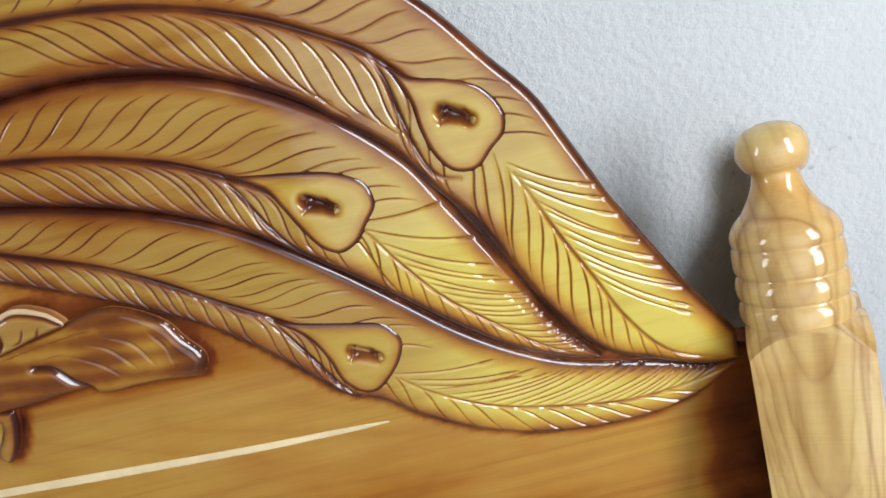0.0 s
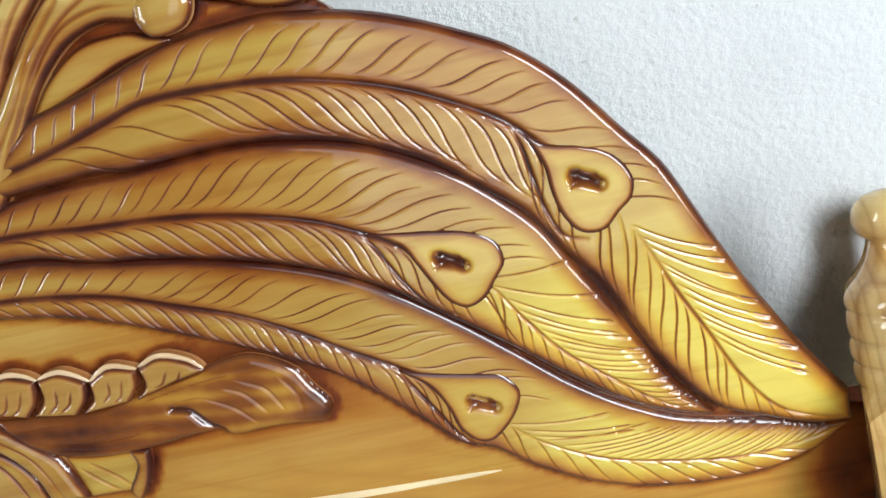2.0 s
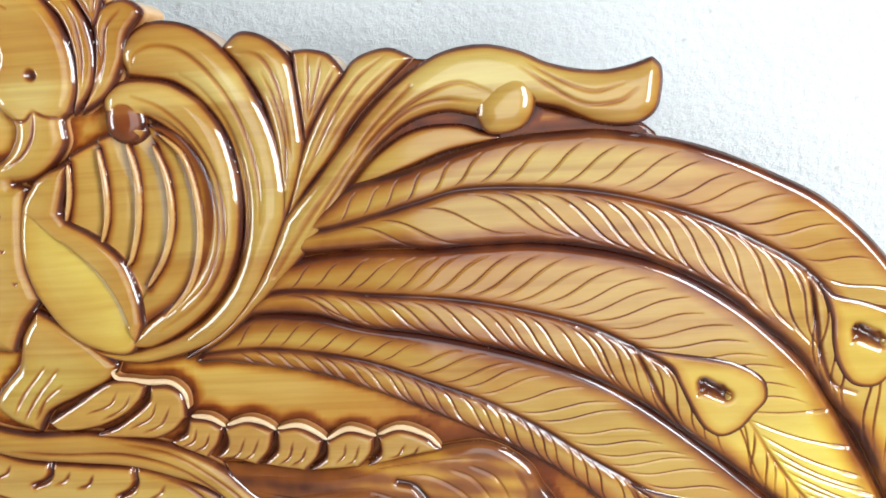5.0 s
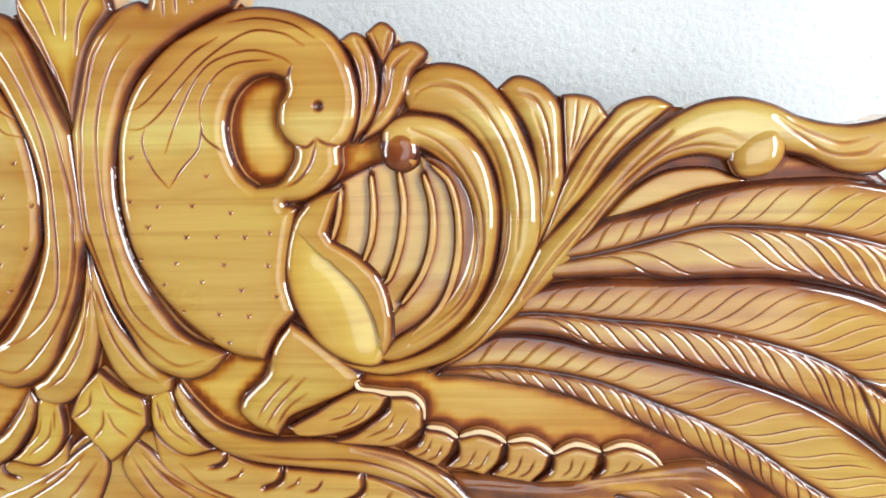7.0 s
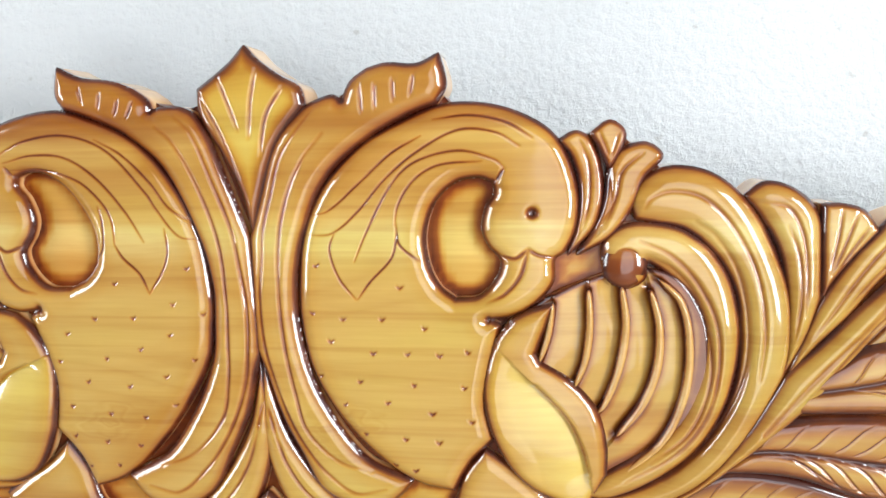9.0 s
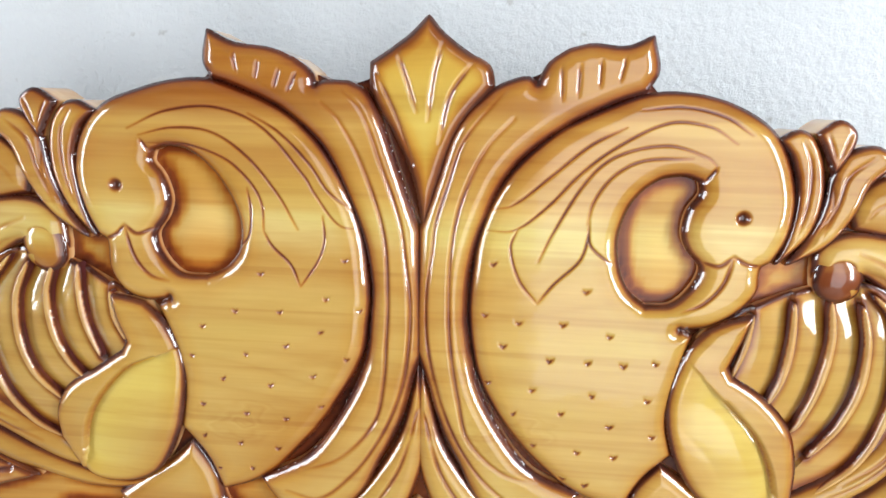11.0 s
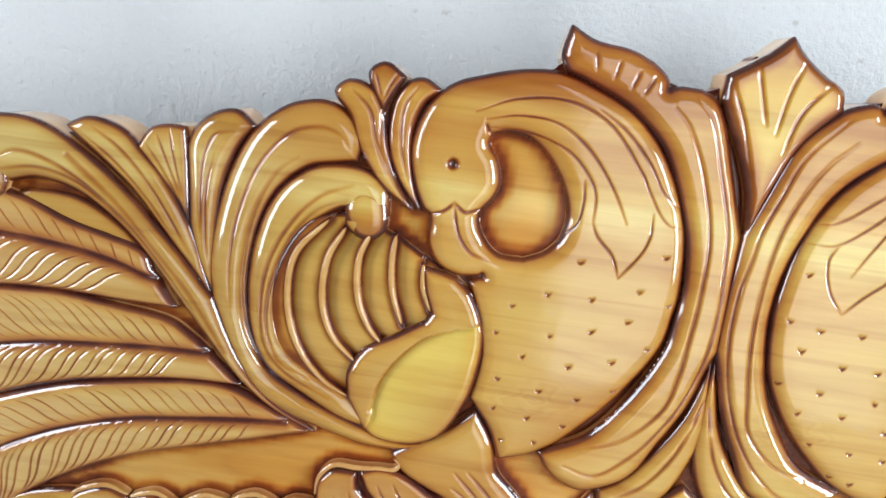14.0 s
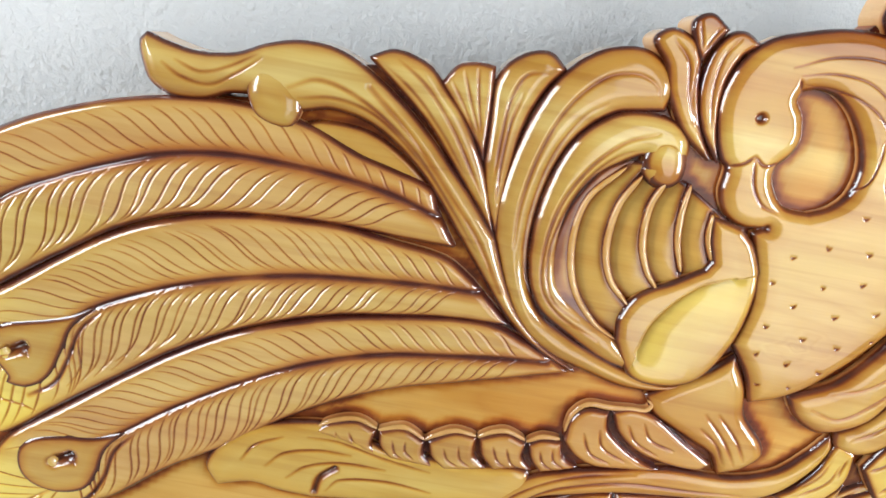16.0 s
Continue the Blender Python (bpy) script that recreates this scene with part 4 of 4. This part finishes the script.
def feather(par, top, bottom, spine, eye, ring, pit, counts, root_top, brown=0.11, bare=0.0, rim=7.5):
    t, b, sp = curve(top), curve(bottom), curve(spine)
    out = np.concatenate([t, b[::-1]])
    n1, n2, n3, n4, stop, go = counts
    flip = 1 if sp[-1, 0] > 0 else -1
    lines = [(along(sp, np.linspace(0, go - .08, 150)), 2.3, 2.4, 1.0), (along(sp, np.linspace(0, go - .08, 150)), 5.5, 0.0, .5), (along(sp, np.linspace(go - .03, 1, 90)), 1.2, 1.6, .55)]
    lines += barbs(sp, t, .03, go - .07, n1, .05, (44, 30), .10, .88, 0.6, 0.75, 0.66 if bare else .85, flip, lean=-flip)
    lines += barbs(sp, b, .03, go - .08, n2, .09, (40, 42) if bare else (27, 36), .06, .95, 0.7, 1.2, 0.6 if bare else .85, -flip, lean=-flip)
    tips = barbs(sp, t, go - .045, .97, n3 + 4, -.04, (35, 22), .05, .97, 0.66, 1.1, .7, flip, lean=-flip)
    lines += tips + [(c[-3:], 1.1, 1.5, .7, -flip) for c, *_ in tips]
    lines += barbs(sp, b, go - .085, .95, n4 + 2, .04, (34, 16), .03, .97, 0.8, 1.3, .6, -flip, lean=-flip)
    lines.append((ring, 1.6, 2.0, 1.0))
    def wash(q):
        top_edge = np.sqrt(near_on(q, t[:-1], t[1:], 0.016)[0])
        return np.maximum(brown * (1 - tipness(q, sp, go) / 0.8), (0.12 if bare else 0.58) * np.clip(1 - top_edge / 0.0165, 0, 1))

    f = carve("feather", out, par, HONEY, top=root_top, rim=rim, drop=0.73 * rim, bare=bare, soft=0.5 if bare else 0.85, edge=1.0, stain=8.5 if bare else 14.5, back=-34, side=0.02, grooves=lines, res=0.72 if bare else 0.6, tint=lambda q: tipness(q, sp, go), wash=wash, dents=[(*pit, 8.0, 12.0, .3), (pit[0] + 5, pit[1] - 3.5, 6.0, 6.0, .3)],
              label="long carved feather with engraved barbs and a teardrop eye")
    carve("feather_eye", eye, f, HONEY, top=root_top + 1.4, rim=5, drop=3.2, stain=11, soft=0.55, edge=1.2, back=-8, res=0.8, tint=0.0 if bare else 0.35, wash=lambda q: np.full(len(q), 0.05 if bare else 0.09), grooves=chisel_pit(pit))
    return f


def feathers(par):
    feather(par, "362,1005* 382,1018 398,1028 418,1033 444,1039 475,1048 504,1054 534,1056 563,1056 589,1052 616,1046 642,1037 674,1022 706,1004 737,976 767,938 789,910 807,874 828,830 851,787 876,747 901,712*",
            "353,985* 389,986 429,987 449,984 481,985 519,985 556,980 591,971 618,959 648,941 673,919 696,898 718,865 737,839 753,807 775,762 807,721 839,705 876,690 902,687*",
            "366,999 390,1003 417,1009 444,1016 475,1023 530,1021 565,1016 600,1007 633,995 666,978 698,957 729,919 757,883 770,859 788,818 805,784 825,743 851,710 885,695 898,694",
            "705,948* 717,940 738,934 758,924 769,907 767,893 758,885 745,874 730,876 720,889 715,907 713,926", "698,955 702,940 706,916 711,892 719,876 733,870", (738.0, 911.3),
            (25, 24, 17, 12, .60, .70), 1.0)
    feather(par, "333,962* 343,975 361,980 397,983 441,982 480,983 519,983 555,978 590,969 624,954 657,932 683,909 705,884 720,857 739,823 758,784 781,742 804,715*",
            "308,937* 323,942 364,940 402,929 440,923 478,914 515,903 555,887 590,867 620,843 648,820 676,796 708,767 745,738 776,722 803,713*",
            "319,951 340,958 372,957 404,953 449,949 487,943 524,934 559,922 589,906 618,887 644,865 662,852 680,823 703,791 732,763 765,735 799,716",
            "589,907* 613,903 636,899 657,893 673,882 676,867 668,856 658,844 645,839 633,846 624,861 616,879 609,893", "585,910 595,889 605,867 621,844 639,834", (638.7, 875.7),
            (24, 24, 13, 12, .57, .68), -0.8)
    feather(par, "284,920* 302,932 323,940 364,937 401,927 440,920 477,911 514,900 554,884 589,863 620,839 647,816 675,790 707,760 744,733 783,713 843,697 876,686 899,683*",
            "273,907* 296,907 321,903 362,895 403,880 441,863 478,845 514,825 542,806 570,781 598,751 619,729 640,720 670,696 710,673 752,659 795,653 839,654 874,664 901,682*",
            "280,913 322,915 363,910 403,901 448,883 484,868 520,847 555,822 585,802 615,777 639,748 654,737 675,718 714,695 755,682 819,671 870,675 896,681",
            "585,800* 614,792 638,786 657,780 667,766 663,751 651,736 639,728 627,731 617,744 612,764 602,784", "582,804 592,784 604,761 616,738 630,723", (637.3, 760.9),
            (26, 30, 18, 12, .56, .66), -4.5, rim=4.5)


def feathers_left(par):
    """The other wing's feathers sweep lower and reach further than the first's."""
    feather(par, "-398,1016* -406,1031 -432,1039 -458,1045 -500,1060 -540,1066 -591,1062 -633,1052 -672,1038 -711,1019 -746,994 -777,966 -807,928 -819,900 -837,864 -858,820 -881,777 -906,737 -901,712*",
            "-381,992* -425,992 -466,993 -507,991 -548,986 -589,977 -629,959 -670,931 -712,900 -736,880 -758,847 -777,821 -793,789 -795,754 -839,705 -876,690 -902,687*",
            "-388,1009 -430,1022 -471,1028 -512,1030 -552,1029 -592,1022 -631,1008 -671,990 -711,967 -769,904 -797,868 -810,844 -828,803 -825,776 -845,735 -885,695 -898,694",
            "-745,936* -757,928 -778,922 -798,912 -809,895 -807,881 -798,873 -785,862 -770,864 -760,877 -755,895 -753,914", "-738,943 -742,928 -746,904 -751,880 -759,864 -773,858", (-778.0, 899.3),
            (34, 32, 17, 12, .60, .70), 0.5, 0.04, 0.16)
    feather(par, "-363,969* -385,982 -424,987 -466,991 -507,989 -548,984 -588,973 -629,955 -670,927 -712,895 -728,887 -750,862 -765,835 -784,801 -783,774 -806,732 -829,705*",
            "-329,939* -372,937 -414,931 -456,923 -498,910 -539,892 -581,867 -623,836 -667,802 -712,767 -721,776 -753,747 -770,728 -801,712 -828,703*",
            "-353,961 -398,959 -440,955 -481,950 -523,941 -564,929 -605,912 -643,891 -668,867 -703,835 -730,805 -725,801 -748,769 -777,741 -790,725 -824,706",
            "-641,892* -664,881 -690,873 -712,868 -705,871 -721,860 -724,845 -716,834 -706,822 -707,816 -690,815 -674,827 -664,850 -656,874", "-634,892 -651,872 -660,844 -670,822 -689,808", (-699.5, 846.7),
            (34, 34, 13, 12, .57, .68), 0.0, 0.04, 0.16)
    feather(par, "-311,927* -337,936 -372,936 -414,929 -456,920 -497,907 -539,889 -581,864 -623,833 -667,798 -703,770 -722,746 -759,719 -798,699 -876,686 -899,683*",
            "-276,910* -320,896 -362,883 -404,870 -446,851 -488,825 -530,792 -574,763 -618,726 -634,717 -650,710 -680,686 -720,663 -762,649 -795,653 -839,654 -874,664 -901,682*",
            "-293,915 -332,911 -366,906 -409,899 -451,887 -493,869 -535,845 -577,817 -614,788 -643,765 -654,734 -669,723 -724,685 -765,672 -819,671 -870,675 -896,681",
            "-614,787* -639,779 -666,775 -689,767 -698,754 -696,735 -684,724 -663,721 -642,729 -632,748 -627,768", "-605,788 -620,769 -628,741 -642,718 -665,708", (-660.4, 754.8),
            (34, 38, 18, 12, .56, .66), -0.5, 0.04, 0.16)


lotus(headboard)
for SIDE[0] in (1, -1):
    frame_leaf(headboard)
    swan(headboard)
    wing(headboard)
    foot_and_ruffle(headboard)
SIDE[0] = 1
feathers(headboard)
feathers_left(headboard)


def base_panel(par):
    """The board behind the carving, its colour darkened round the carved pieces for sprayed stain and for shade in the
    recesses.
    """
    half = curve("907,692* 844,802 798,883 760,940 729,974 699,1005 657,1026 608,1042 601,1052 588,1061 563,1066 533,1073 500,1101 467,1106 430,1109 407,1101 385,1109 341,1128 333,1109 303,1135 276,1141 261,1153 241,1167 220,1162 204,1164 185,1175 166,1183 146,1182 127,1199 100,1208 75,1197 50,1188 34,1190 22,1198 12,1214*", step=0.003)
    left = half * np.array([-1, 1]) * np.array([1.0, 1.0])
    lo = 0.42
    xr = 0.925
    out = np.concatenate([[[xr, lo], [xr, half[0, 1]]], half, left[::-1], [[-xr, half[0, 1]], [-xr, lo]]])
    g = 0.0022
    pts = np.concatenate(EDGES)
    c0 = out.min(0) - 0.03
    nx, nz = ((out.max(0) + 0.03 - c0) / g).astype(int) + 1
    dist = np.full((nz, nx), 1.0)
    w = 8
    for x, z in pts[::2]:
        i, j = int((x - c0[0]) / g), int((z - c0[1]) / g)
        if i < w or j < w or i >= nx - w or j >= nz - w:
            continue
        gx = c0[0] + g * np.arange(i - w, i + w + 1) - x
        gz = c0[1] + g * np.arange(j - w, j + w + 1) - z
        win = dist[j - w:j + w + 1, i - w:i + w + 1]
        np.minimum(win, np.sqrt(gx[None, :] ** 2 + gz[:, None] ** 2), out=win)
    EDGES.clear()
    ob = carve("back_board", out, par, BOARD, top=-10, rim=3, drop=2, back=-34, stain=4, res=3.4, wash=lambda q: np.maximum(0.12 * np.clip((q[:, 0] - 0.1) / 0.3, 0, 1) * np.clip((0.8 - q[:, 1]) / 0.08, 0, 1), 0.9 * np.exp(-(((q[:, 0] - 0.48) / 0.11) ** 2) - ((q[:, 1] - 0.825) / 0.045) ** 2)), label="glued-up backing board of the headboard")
    me = ob.data
    co = np.empty(len(me.vertices) * 3, np.float32)
    me.vertices.foreach_get("co", co)
    co = co.reshape(-1, 3)
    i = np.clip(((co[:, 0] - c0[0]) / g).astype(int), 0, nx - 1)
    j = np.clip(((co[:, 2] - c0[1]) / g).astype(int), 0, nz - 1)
    # edge stain and the shade of the recesses, both painted by distance
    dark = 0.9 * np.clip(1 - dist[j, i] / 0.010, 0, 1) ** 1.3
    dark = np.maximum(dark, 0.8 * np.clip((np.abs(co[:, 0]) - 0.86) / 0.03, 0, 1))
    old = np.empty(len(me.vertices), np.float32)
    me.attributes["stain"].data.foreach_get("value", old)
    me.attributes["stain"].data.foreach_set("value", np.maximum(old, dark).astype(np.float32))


base_panel(headboard)
me = solid("lower_board", [(-0.9, 0.9, 0.012, 0.034, 0, 0.421)], BOARD)
me.parent = headboard
carve("joint_strip", band("180,722 338,712 432,706 536,700 601,698 640,697", 2.6, 3.8, 2.4), headboard, SAPWOOD, top=-9.3, rim=1, drop=0.3, back=-12, grow=0, stain=0, label="pale sapwood strip at a glued joint")


# ---- bed posts ----
def bed_post(foot, lean, turn, length, label):
    """A square post leaning on the wall: rounded shoulder, three rings, a swelling neck and a flattened knob."""
    zaxis = Vector(lean).normalized()
    front = Vector((-math.sin(turn), -math.cos(turn), 0))
    yaxis = -(front - zaxis * front.dot(zaxis)).normalized()
    root = tagged(new("bed_post"), label, "bed post", "bed posts")
    root.matrix_world = Matrix.Translation(foot) @ Matrix((yaxis.cross(zaxis), yaxis, zaxis)).transposed().to_4x4()
    w, zs, n, off = 0.0375, length - 0.005, 14, 0.004
    bm = bmesh.new()
    rows = []
    for z, r in ((0.0, 1.0), (zs - 0.2, 1.0), (zs - 0.06, 1.0), (zs, 1.0), (zs + 0.003, 0.9)):
        ring = []
        for i in range(4 * n):
            e, q = divmod(i, n)
            q = q / n * 2 - 1
            px, py = ((q, -1), (1, q), (-q, 1), (-1, -q))[e]
            c = 0.975 if abs(q) == 1 else (0.993 if abs(q) > 0.84 else 1)
            dz = -0.0165 * abs(q) ** 2.2 if z >= zs else 0
            if r < 1:
                rr = 0.0335 / max(math.hypot(px * w, py * w), 1e-6)
                px, py, dz = px * rr, py * rr, 0
            ring.append(bm.verts.new((px * w * c + (off if r == 1 else 0), py * w * c, z + dz)))
        rows.append(ring)
    for a, b in zip(rows, rows[1:]):
        for i in range(4 * n):
            bm.faces.new((a[i], a[(i + 1) % (4 * n)], b[(i + 1) % (4 * n)], b[i]))
    bm.faces.new(rows[0][::-1])
    # half-widths and heights of the turning, from the lowest ring to the knob
    turning = ((33.8, -6), (34.8, -3.5), (35.8, -1), (36.3, 3), (36.0, 7.5), (34.4, 10.6), (33.0, 11.8), (34.6, 13), (36.0, 15.5), (36.4, 20), (36.0, 25), (34.6, 28), (33.0, 29.3), (34.3, 30.6),
               (35.5, 33), (35.9, 38), (35.6, 44), (34.8, 48.5), (33.6, 49.9), (34.6, 51.2), (35.4, 54), (35.2, 58), (33.6, 62), (30.2, 67), (25.4, 72), (22.4, 77), (19.3, 82.5), (17.0, 88), (15.4, 93), (14.6, 97.5),
               (15.6, 99.0), (18.0, 100.4), (20.8, 104), (22.7, 109), (23.1, 114), (22.0, 120), (19.2, 125), (14.2, 129), (7.2, 131.4), (0.05, 132))
    turned = bmesh.new()
    seg, prev = 64, None
    for r, h in turning:
        ring = [turned.verts.new((r * MM * math.cos(2 * math.pi * i / seg), r * MM * math.sin(2 * math.pi * i / seg), length + h * MM)) for i in range(seg)]
        if prev:
            for i in range(seg):
                turned.faces.new((prev[i], prev[(i + 1) % seg], ring[(i + 1) % seg], ring[i]))
        prev = ring
    for nm, b2, lb in (("post_shaft", bm, "square pale teak shaft"), ("finial", turned, "turned ringed finial with a flattened knob")):
        me = bpy.data.meshes.new(nm)
        bmesh.ops.recalc_face_normals(b2, faces=b2.faces)
        b2.to_mesh(me)
        b2.free()
        me.shade_smooth()
        if nm == "post_shaft":
            me.set_sharp_from_angle(angle=radians(32))
        me.materials.append(POST)
        o = new(nm, me)
        o.parent = root
        o["label"] = lb
    return root


LEAN = Vector((0.02, 0.24, 1)).normalized()
bed_post(Vector((0.9385, -0.012, 0.725)) - LEAN * 0.742, LEAN, radians(24), 0.742, "pale glossy teak bed post with a turned finial")
bed_post(Vector((0.980, 0.065, 0.692)) - LEAN * 0.706, LEAN, radians(24), 0.706, "second pale teak bed post standing close behind the first")
